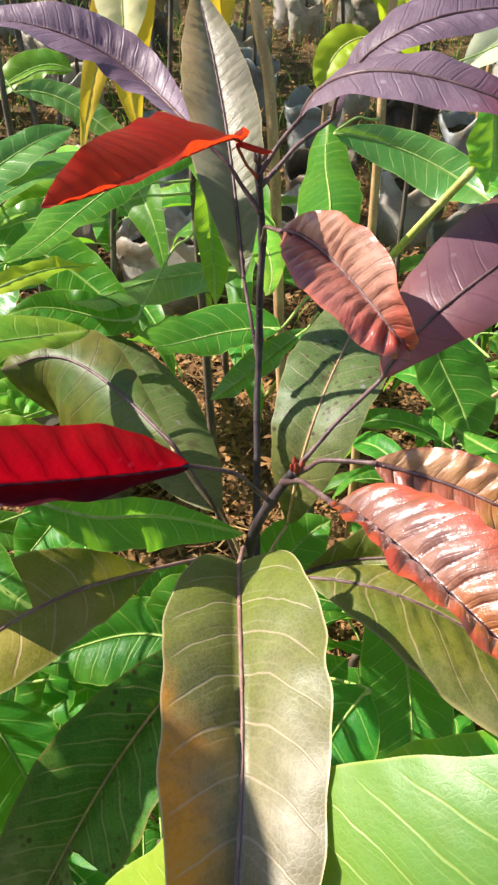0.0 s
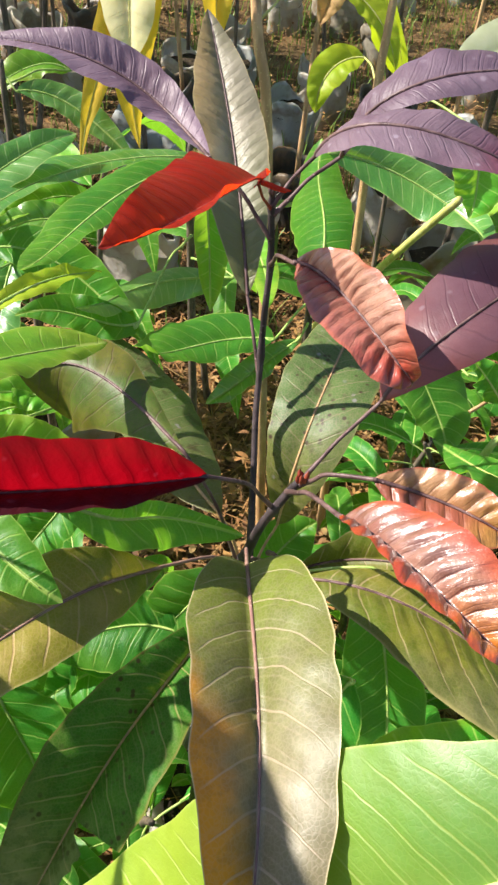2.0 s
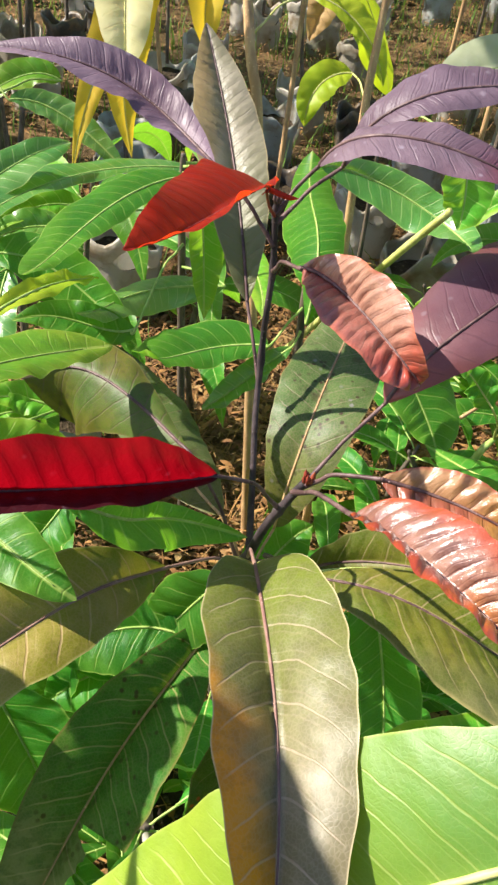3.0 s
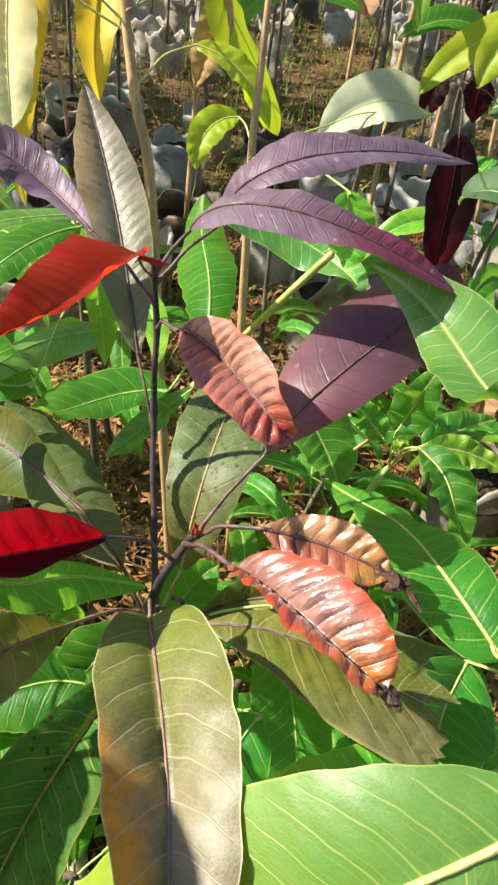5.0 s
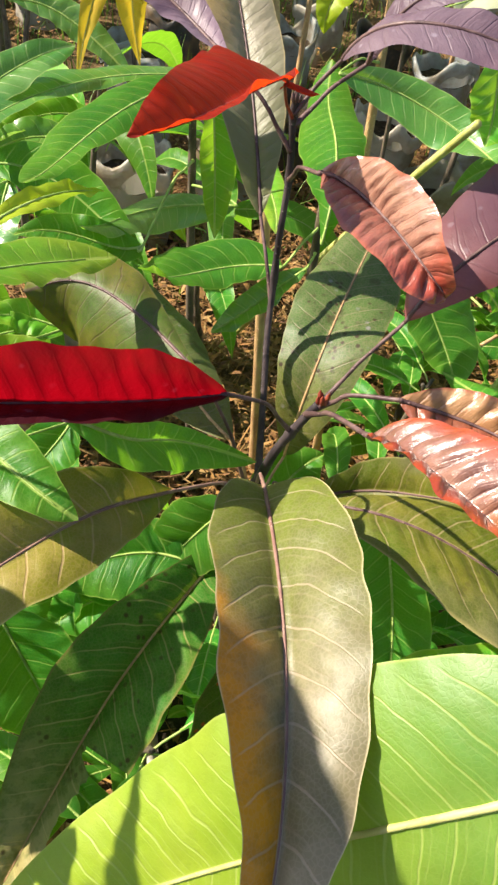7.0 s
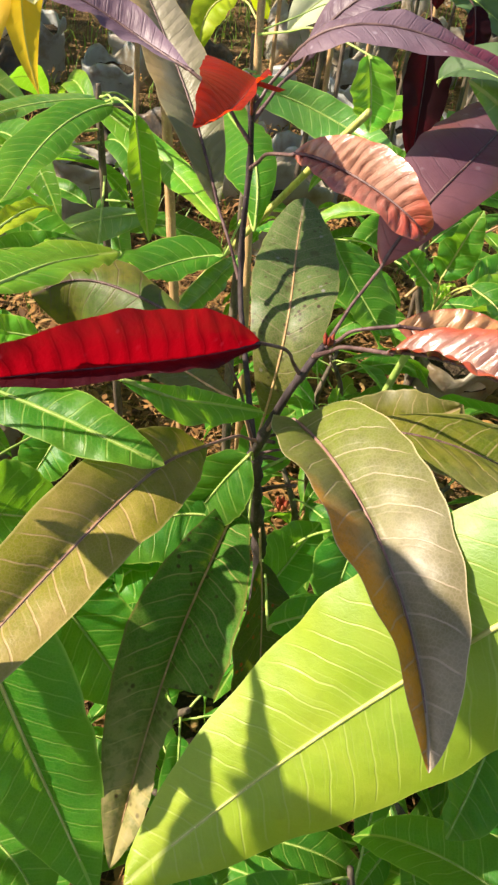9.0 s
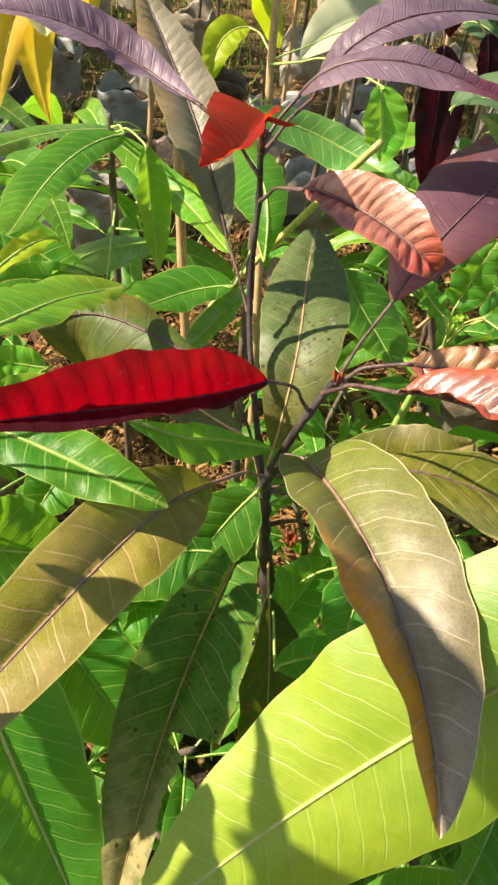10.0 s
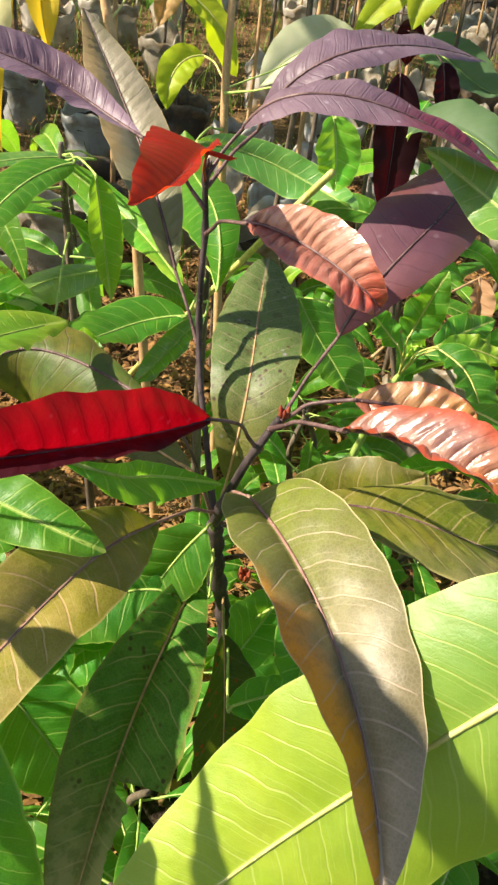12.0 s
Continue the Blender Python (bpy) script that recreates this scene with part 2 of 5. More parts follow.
MATS = {
    "olive": leaf_material("olive_bronze_leaf", (0.125, 0.102, 0.048), (0.245, 0.195, 0.13), (0.48, 0.36, 0.27), (0.28, 0.22, 0.03), 0.14, 0.46, 0.0155, 0.7,
                           edge=(0.52, 0.42, 0.24), patch=(0.60, 0.19, 0.0), patchy=1.0, sheen=0.45, veined=0.5, sweep=14.0, patch_side=1, root=(0.125, 0.170, 0.0), mottle=0.22, rim=0.972, root_end=0.92, patch_more=-0.25, patch_run=0.9, pucker=0.15),
    "olive_gold": leaf_material("olive_gold_leaf", (0.17, 0.16, 0.012), (0.33, 0.235, 0.075), (0.56, 0.33, 0.22), (0.40, 0.34, 0.02), 0.22, 0.44, 0.0135, 0.6,
                                edge=(0.40, 0.34, 0.12), sheen=0.32, mottle=0.2, root=(0.075, 0.16, 0.004), root_end=0.62, veined=0.5, pucker=0.3),
    "olive_dark": leaf_material("dark_olive_leaf", (0.085, 0.125, 0.004), (0.18, 0.165, 0.016), (0.44, 0.32, 0.18), (0.28, 0.30, 0.02), 0.22, 0.5, 0.0135, 0.45,
                                edge=(0.34, 0.29, 0.11), patch=(0.18, 0.15, 0.09), patchy=0.5, sheen=0.45, mottle=0.3, veined=0.6, spots=0.3, pucker=0.3),
    # root paints the stalk end yellow, as where sun reaches it
    "grey_green": leaf_material("grey_green_leaf", (0.066, 0.139, 0.029), (0.121, 0.178, 0.053), (0.27, 0.22, 0.13), (0.18, 0.26, 0.02), 0.20, 0.46, 0.0120, 0.45,
                                spots=1.0, edge=(0.20, 0.19, 0.07), root=(0.19, 0.17, 0.03), sheen=0.3, mesh_tint=0.34, mottle=0.4, fleck=0.4),
    "spotted": leaf_material("spotted_green_leaf", (0.032, 0.17, 0.018), (0.075, 0.21, 0.022), (0.40, 0.34, 0.13), (0.20, 0.27, 0.012), 0.20, 0.46, 0.0120, 0.5,
                             spots=1.0, edge=(0.22, 0.18, 0.05), patch=(0.21, 0.14, 0.03), patchy=0.2, sheen=0.1, veined=0.75, mesh_tint=0.12, mottle=0.4, tip=(0.34, 0.28, 0.12)),
    "red_flecked": leaf_material("red_flecked_green_leaf", (0.03, 0.095, 0.005), (0.075, 0.12, 0.01), (0.24, 0.20, 0.08), (0.20, 0.27, 0.012), 0.20, 0.46, 0.0120, 0.5,
                             spots=0.8, edge=(0.22, 0.20, 0.05), sheen=0.1, mesh_tint=0.22, mottle=0.4, fleck=1.0, fleck_tint=(0.50, 0.05, 0.015)),
    "grey_olive": leaf_material("dull_olive_leaf", (0.060, 0.150, 0.016), (0.125, 0.165, 0.024), (0.15, 0.10, 0.07), (0.18, 0.22, 0.02), 0.18, 0.46, 0.0125, 0.5,
                                spots=0.4, edge=(0.20, 0.17, 0.06), patch=(0.27, 0.15, 0.008), patchy=0.35, sheen=0.3, mesh_tint=0.28, mottle=0.35, patch_more=0.04),
    "bronze": leaf_material("bronze_grey_leaf", (0.20, 0.18, 0.115), (0.29, 0.255, 0.19), (0.17, 0.12, 0.13), (0.33, 0.27, 0.08), 0.26, 0.44, 0.0078, 0.7,
                            edge=(0.40, 0.30, 0.16), patch=(0.34, 0.19, 0.05), patchy=0.5, sheen=0.4, veined=0.25, patch_side=-1, pucker=0.7, root=(0.13, 0.145, 0.05), root_end=0.7),
    "purple": leaf_material("mauve_young_leaf", (0.165, 0.105, 0.137), (0.256, 0.183, 0.227), (0.08, 0.04, 0.065), (0.26, 0.04, 0.06), 0.15, 0.46, 0.0072, 0.9,
                            sheen=0.38, veined=0.18, deep=0.0015, fleck=0.8, pucker=0.35),
    "mauve_red": leaf_material("red_ended_mauve_leaf", (0.171, 0.105, 0.132), (0.262, 0.183, 0.220), (0.08, 0.04, 0.065), (0.26, 0.04, 0.06), 0.15, 0.46, 0.0072, 0.9,
                               sheen=0.38, veined=0.18, deep=0.0015, fleck=0.8, pucker=0.35, tip=(0.19, 0.025, 0.045), tip_from=0.6),
    # root puts the pink of light shining through the stalk end into the colour
    "plum": leaf_material("plum_young_leaf", (0.125, 0.058, 0.080), (0.20, 0.10, 0.125), (0.07, 0.03, 0.04), (0.42, 0.05, 0.045), 0.24, 0.40, 0.0110, 0.5,
                          patch=(0.20, 0.06, 0.02), patchy=0.5, sheen=0.5, veined=0.35, fleck=0.3, tip=(0.13, 0.03, 0.01), root=(0.46, 0.17, 0.14), root_end=0.58),
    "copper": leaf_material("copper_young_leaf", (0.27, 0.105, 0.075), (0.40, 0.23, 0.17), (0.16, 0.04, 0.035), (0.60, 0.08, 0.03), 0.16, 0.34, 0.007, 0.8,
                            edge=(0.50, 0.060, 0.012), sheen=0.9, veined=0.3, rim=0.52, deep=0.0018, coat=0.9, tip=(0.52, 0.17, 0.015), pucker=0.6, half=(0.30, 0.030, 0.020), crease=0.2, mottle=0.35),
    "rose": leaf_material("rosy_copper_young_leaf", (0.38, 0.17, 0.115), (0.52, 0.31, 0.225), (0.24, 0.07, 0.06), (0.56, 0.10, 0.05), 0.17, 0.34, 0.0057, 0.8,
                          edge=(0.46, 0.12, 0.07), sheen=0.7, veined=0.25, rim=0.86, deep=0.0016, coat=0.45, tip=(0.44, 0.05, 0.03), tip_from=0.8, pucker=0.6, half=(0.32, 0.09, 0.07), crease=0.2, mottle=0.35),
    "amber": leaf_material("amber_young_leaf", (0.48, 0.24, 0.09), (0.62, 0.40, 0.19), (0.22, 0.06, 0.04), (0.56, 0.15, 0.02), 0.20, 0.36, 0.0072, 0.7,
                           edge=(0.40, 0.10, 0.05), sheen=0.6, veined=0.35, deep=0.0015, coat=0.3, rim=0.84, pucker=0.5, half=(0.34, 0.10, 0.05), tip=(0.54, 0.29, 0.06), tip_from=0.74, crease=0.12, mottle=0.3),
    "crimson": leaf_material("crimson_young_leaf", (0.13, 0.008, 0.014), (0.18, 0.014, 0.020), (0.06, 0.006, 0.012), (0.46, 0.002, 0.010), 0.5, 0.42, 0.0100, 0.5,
                             sheen=0.35, veined=0.4, pucker=0.6, fleck=0.3, crease=0.38, half=(0.055, 0.012, 0.020), shade_side=-1),
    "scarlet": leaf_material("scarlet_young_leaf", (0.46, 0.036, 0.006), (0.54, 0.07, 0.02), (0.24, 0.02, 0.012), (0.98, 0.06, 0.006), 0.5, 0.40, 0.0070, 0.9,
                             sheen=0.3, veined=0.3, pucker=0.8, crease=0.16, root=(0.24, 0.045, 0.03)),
    "maroon": leaf_material("maroon_young_leaf", (0.010, 0.0025, 0.004), (0.017, 0.004, 0.005), (0.03, 0.006, 0.008), (0.16, 0.003, 0.006), 0.18, 0.55, 0.008, 0.3, sheen=0.12, tip=(0.10, 0.004, 0.006)),
    # patch paints yellow-green flecks like sunlit spots, and some yellowing
    "green": leaf_material("deep_green_leaf", (0.016, 0.17, 0.018), (0.055, 0.27, 0.020), (0.42, 0.58, 0.12), (0.32, 0.70, 0.025), 0.4, 0.40, 0.0100, 0.7,
                           edge=(0.38, 0.52, 0.10), sheen=0.25, veined=0.6, mottle=0.25, rim=0.95, patch=(0.20, 0.38, 0.022), patchy=0.25, pucker=0.2),
    "lime": leaf_material("light_green_leaf", (0.05, 0.31, 0.016), (0.20, 0.47, 0.026), (0.50, 0.62, 0.14), (0.42, 0.72, 0.025), 0.4, 0.40, 0.0105, 0.5,
                          edge=(0.48, 0.58, 0.12), sheen=0.4, veined=0.6, patch=(0.34, 0.46, 0.03), patchy=0.6, mottle=0.3, rim=0.95, pucker=0.2),
    "glossy": leaf_material("waxy_green_leaf", (0.045, 0.22, 0.03), (0.14, 0.33, 0.055), (0.50, 0.60, 0.20), (0.36, 0.66, 0.05), 0.34, 0.33, 0.0100, 0.5,
                            edge=(0.46, 0.56, 0.16), rim=0.95, sheen=0.6, veined=0.62, pucker=0.4, coat=0.6),
    # sunlit yellow is in the base colour; root paints the dimmer stalk end greener
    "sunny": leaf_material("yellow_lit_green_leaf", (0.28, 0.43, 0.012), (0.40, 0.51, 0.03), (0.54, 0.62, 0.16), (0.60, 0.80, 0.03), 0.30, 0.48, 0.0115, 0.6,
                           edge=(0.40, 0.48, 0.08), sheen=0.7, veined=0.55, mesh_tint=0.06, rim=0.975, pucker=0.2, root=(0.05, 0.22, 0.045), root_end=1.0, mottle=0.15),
    "pale": leaf_material("pale_green_leaf", (0.46, 0.50, 0.32), (0.58, 0.60, 0.42), (0.44, 0.50, 0.20), (0.50, 0.62, 0.10), 0.30, 0.46, 0.011, 0.35, sheen=0.3, veined=0.1),
    "dusty": leaf_material("dusty_green_leaf", (0.07, 0.15, 0.06), (0.12, 0.20, 0.10), (0.20, 0.28, 0.12), (0.26, 0.42, 0.06), 0.30, 0.46, 0.011, 0.35, sheen=0.35, veined=0.2),
    "cream": leaf_material("cream_yellow_leaf", (0.84, 0.76, 0.36), (0.88, 0.83, 0.48), (0.82, 0.72, 0.30), (1.0, 0.85, 0.24), 0.46, 0.46, 0.010, 0.35, sheen=0.3, veined=0.25),
    "golden": leaf_material("golden_leaf", (0.80, 0.53, 0.04), (0.86, 0.63, 0.07), (0.80, 0.60, 0.14), (1.0, 0.68, 0.03), 0.5, 0.46, 0.010, 0.35, sheen=0.3, veined=0.25),
    "chartreuse": leaf_material("yellow_green_leaf", (0.32, 0.45, 0.015), (0.48, 0.54, 0.03), (0.44, 0.48, 0.06), (0.62, 0.76, 0.01), 0.42, 0.44, 0.010, 0.35, sheen=0.3, veined=0.35),
    "dry": leaf_material("dry_leaf", (0.48, 0.28, 0.12), (0.58, 0.38, 0.20), (0.34, 0.18, 0.09), (0.66, 0.32, 0.09), 0.3, 0.6, 0.009, 0.8, sheen=0.2),
}
BARK = bark_material("dark_bark", (0.030, 0.022, 0.024), (0.085, 0.062, 0.064))
TWIG = bark_material("plum_stalk", (0.075, 0.040, 0.040), (0.18, 0.11, 0.10), 0.45)
REDRIB = bark_material("red_rib", (0.22, 0.02, 0.012), (0.36, 0.05, 0.03), 0.5)
CHAR = bark_material("withered_tip", (0.03, 0.018, 0.014), (0.12, 0.06, 0.04), 0.8)
PINKRIB = bark_material("pinkish_rib", (0.24, 0.13, 0.11), (0.36, 0.22, 0.17), 0.5)
TAN = bark_material("tan_bark", (0.40, 0.235, 0.11), (0.60, 0.39, 0.19), 0.6)
GREENSTEM = bark_material("green_stalk", (0.26, 0.40, 0.08), (0.44, 0.55, 0.16), 0.5)
YELLOWSTEM = bark_material("yellow_stalk", (0.46, 0.46, 0.12), (0.62, 0.60, 0.22), 0.5)
RUST = bark_material("rusty_bud", (0.24, 0.04, 0.02), (0.40, 0.12, 0.05), 0.6)
GREYSTEM = bark_material("grey_bark", (0.07, 0.055, 0.04), (0.20, 0.15, 0.11))
SOIL = soil_material("damp_soil", (0.065, 0.042, 0.020), (0.17, 0.108, 0.048), (0.34, 0.215, 0.09))
POTSOIL = soil_material("pot_soil", (0.03, 0.022, 0.016), (0.07, 0.05, 0.03), (0.16, 0.12, 0.07))
LITTER = litter_material("dry_litter", [(0.12, 0.05, 0.014), (0.34, 0.15, 0.035), (0.46, 0.24, 0.06), (0.20, 0.08, 0.018), (0.54, 0.34, 0.12)])
BAGS = [plastic_material("white_bag", (0.54, 0.50, 0.43), (0.26, 0.18, 0.09), through_it=0.3), plastic_material("grey_bag", (0.36, 0.32, 0.25), (0.17, 0.115, 0.055), through_it=0.2),
        plastic_material("black_bag", (0.05, 0.045, 0.04), (0.17, 0.11, 0.055), 0.5, 0.0), plastic_material("blue_bag", (0.42, 0.44, 0.43), (0.20, 0.15, 0.08), through_it=0.25),
        plastic_material("plastic_scrap", (0.55, 0.60, 0.60), (0.22, 0.20, 0.15), 0.35, 0.25)]
GRASS = leaf_material("grass_blade", (0.06, 0.20, 0.02), (0.14, 0.28, 0.03), (0.2, 0.3, 0.06), (0.3, 0.5, 0.03), 0.3, 0.5, 0.05, 0.1, sheen=0.3)

# ---- builders ----
TOWARDS = Vector((0, -0.6, 0.8))


def part(name, data, parent, label=""):
    ob = new(name, data)
    ob.parent = parent
    return tagged(ob, label) if label else ob


def thing(name, label, category, group=""):
    return tagged(new(name), label, category, group)


def smooth_mesh(name, verts, faces, mat):
    me = bpy.data.meshes.new(name)
    me.from_pydata([tuple(v) for v in verts], [], faces)
    me.polygons.foreach_set("use_smooth", [True] * len(me.polygons))
    me.materials.append(mat)
    return me


def tube(name, points, radii, mat, sides=8, knots=()):
    """A tapering round stalk through points; knots: places along it (0 to 1) that swell."""
    pts = [Vector(p) for p in points]
    n = max(3, len(pts) * 5)
    cuts = []
    for i in range(n + 1):
        f = i / n * (len(pts) - 1)
        k = min(int(f), len(pts) - 2)
        a, b, c, d = pts[max(k - 1, 0)], pts[k], pts[k + 1], pts[min(k + 2, len(pts) - 1)]
        s = f - k
        cuts.append(0.5 * ((2 * b) + (c - a) * s + (2 * a - 5 * b + 4 * c - d) * s * s + (3 * b - a - 3 * c + d) * s ** 3))
    verts, faces = [], []
    up = Vector((0.31, 0.77, 0.55))
    for i, p in enumerate(cuts):
        t = (cuts[min(i + 1, n)] - cuts[max(i - 1, 0)]).normalized()
        e = t.cross(up).normalized()
        h = t.cross(e)
        f = i / n * (len(radii) - 1)
        k = min(int(f), len(radii) - 2)
        r = radii[k] + (radii[k + 1] - radii[k]) * (f - k)
        r *= 1 + sum(0.45 * math.exp(-((i / n - q) / 0.018) ** 2) for q in knots)
        for j in range(sides):
            w = 2 * math.pi * j / sides
            verts.append(p + (e * math.cos(w) + h * math.sin(w)) * r * (1 + 0.06 * math.sin(3 * w + i)))
    for i in range(n):
        for j in range(sides):
            a, b = i * sides + j, i * sides + (j + 1) % sides
            faces.append((a, b, b + sides, a + sides))
    faces += [tuple(range(sides))[::-1], tuple(range(n * sides, n * sides + sides))]
    return smooth_mesh(name, verts, faces, mat)


def blade(plant, mat, a, b, c, d, w, fold, twist=(0, 0), shape=(0.62, 0.8), stalk=None, rib=None, thick=0.0009, ruffle=0.0014, quilt=0.0008,
          arch=0.16, gap=0.0095, fine=44, end=None, bite=None, bend=0.3, label="", seed=0, across=7, sweep=8.0):
    """A leaf as a part of plant: its midrib passes a (base), b, c and d (tip); w: the half widths; fold and twist: how each half rises, and how
    this changes along it; stalk: where its stalk meets the stem; end: where the blade is torn off; bite: (from, to, depth, side) of a hole at the edge."""
    rng = random.Random(seed * 7919 + int(abs(a[0] * 1e5) + abs(a[1] * 1e5)))
    q = [Vector(p) for p in (a, b, c, d)]

    def mid(s):
        return (q[0] * (-4.5 * (s - 1 / 3) * (s - 2 / 3) * (s - 1)) + q[1] * (13.5 * s * (s - 2 / 3) * (s - 1))
                + q[2] * (-13.5 * s * (s - 1 / 3) * (s - 1)) + q[3] * (4.5 * s * (s - 1 / 3) * (s - 2 / 3)))

    p, e = max(shape[0], 0.15), max(shape[1], 0.2)
    top = (p / (p + e)) ** p * (e / (p + e)) ** e
    verts, metre, share, faces = [], [], [], []
    ph = rng.uniform(0, 6)
    ribs = []
    steps = [0.0]
    for i in range(100):
        steps.append(steps[-1] + (mid((i + 1) / 100) - mid(i / 100)).length)

    def station(s):
        m = mid(s)
        t = (mid(min(s + 0.01, 1)) - mid(max(s - 0.01, 0))).normalized()
        n = (TOWARDS - t * TOWARDS.dot(t)).normalized()
        i = min(int(s * 100), 99)
        return s, m, n, t.cross(n), max(s ** p * (1 - s) ** e / top, 0.004), steps[i] + (steps[i + 1] - steps[i]) * (s * 100 - i)

    def torn(v):
        """Where the blade stops, when its end is torn off."""
        return min(0.99, end + 0.12 * noise.noise((v * 1.9, 4.2, ph)) + 0.07 * noise.noise((v * 7, ph, 1.3)) + 0.03 * noise.noise((v * 23, ph, 2.7)) + 0.03 * max(0, abs(v) - 0.6))

    def left_over(s, way):
        """How much of the half blade is left beside a bite."""
        if not bite or bite[3] != way or s < bite[0] or s > bite[1] + 0.12:
            return 1.0
        f, g, deep, _ = bite
        rough = 0.05 * noise.noise((s * 60, 1.7, 0)) + 0.03 * noise.noise((s * 170, 5.1, 0))
        if s < f + 0.035:
            return deep + (1 - deep) * max(0.0, 1 - (s - f) / 0.008) + rough
        if s < g:
            return deep + 0.36 * min(1, (s - f - 0.035) / 0.025) + rough
        return deep + 0.36 + rough + (0.64 - deep) * (s - g) / 0.12

    for i in range(fine + 1):
        whole = station(i / fine)
        ribs.append((whole[1], whole[2]))
        for j in range(-across, across + 1):
            k = 0 if j < 0 else 1
            v = abs(j) / across
            s, m, n, o, wide, run = station(i / fine * torn(j / across)) if end else whole
            v *= min(1.0, left_over(s, 1 if k else -1))
            ang = radians(fold[k]) + radians(twist[k]) * (s - 0.5)
            way = (o * math.cos(ang) * (1 if k else -1)) + n * math.sin(ang)
            nor = n * math.cos(ang) - o * math.sin(ang) * (1 if k else -1)
            y = w[k] * wide * v
            f = run - 0.42 * y - sweep * y * y
            bulge = abs(math.sin(math.pi * (f / gap + 0.10 * noise.noise((run * 120, ph, k))))) ** 0.75 - 0.6
            swell = 0.55 + 0.8 * noise.noise((run * 75 + ph, y * 95 * (1 if k else -1), 0)) + 0.4 * noise.noise((run * 260, y * 260 * (1 if k else -1), ph))
            lift = arch * w[k] * wide * v * (1 - v) * 2 + 1.9 * quilt * swell * bulge * (4 * v * (1 - v)) ** 0.7
            lift += ruffle * math.sin(s * 17 + ph + k * 2.1) * v * v * wide ** 0.5 + 0.4 * ruffle * math.sin(s * 43 + ph * 2 + k) * v * v * wide ** 0.5
            lift += 1.2 * ruffle * noise.noise((s * 11, ph + 3 * k, 0.5)) * v * v * wide ** 0.5
            y *= 1 + (0.008 * math.sin(s * 61 + ph) + 0.03 * noise.noise((s * 16, ph, 2.0 + k))) * v
            verts.append(m + way * y + nor * lift)
            metre.append((run, y if k else -y))
            share.append((s, v if k else -v))
    row = 2 * across + 1
    for i in range(fine):
        for j in range(row - 1):
            x = i * row + j
            faces.append((x, x + 1, x + row + 1, x + row))
    me = smooth_mesh("leaf", verts, faces, MATS[mat])
    for name, data in (("metre", metre), ("share", share)):
        layer = me.uv_layers.new(name=name)
        for l in me.loops:
            layer.data[l.index].uv = data[l.vertex_index]
    leaf = part("leaf", me, plant, label)
    stop = int(fine * (end or 0.97)) - 1
    if rib:
        cut = [ribs[x][0] + ribs[x][1] * (0.0003 + thick * max(0.0, math.sin(radians(fold[0] + fold[1]) / 2))) for x in range(0, stop, 3)]
        part("midrib", tube("midrib", cut, [thick, thick * 0.75, thick * 0.5, thick * 0.25], rib, 6), leaf)
    if stalk:
        s0, s1 = Vector(stalk), ribs[0][0]
        t = (ribs[2][0] - ribs[0][0]).normalized()
        half = s0.lerp(s1, 0.55) - t * min((s1 - s0).length * bend * 0.5, 0.006) * max(0.0, t.dot((s1 - s0).normalized())) + Vector((0, 0, 1)) * (s1 - s0).length * 0.08
        part("petiole", tube("petiole", [s0, s0.lerp(half, 0.5), half, s1 + ribs[0][1] * 0.0002, ribs[2][0] + ribs[2][1] * 0.0003], [thick * 1.45, thick * 1.0, thick * 0.95, thick * 0.95, thick], rib or TWIG, 7), leaf)
    return leaf


# ---- ground ----
def ground_sheet():
    n, verts, faces = 90, [], []
    rim = [-400, -60, -12] + [-4 + 8 * i / (n - 1) for i in range(n)] + [12, 60, 400]
    for yy in rim:
        for xx in rim:
            y2 = yy + 1.0
            close = max(0, 1 - max(abs(xx), abs(yy)) / 4.2)
            verts.append((xx, y2, close * (0.016 * noise.noise((xx * 3, y2 * 3, 0)) + 0.008 * noise.noise((xx * 14, y2 * 14, 3))) - 0.004))
    k = len(rim)
    for i in range(k - 1):
        for j in range(k - 1):
            x = i * k + j
            faces.append((x, x + 1, x + k + 1, x + k))
    ob = new("ground", smooth_mesh("ground", verts, faces, SOIL))
    return tagged(ob, "dark damp nursery soil strewn with dry litter", "ground", kind="structure")


ground_sheet()


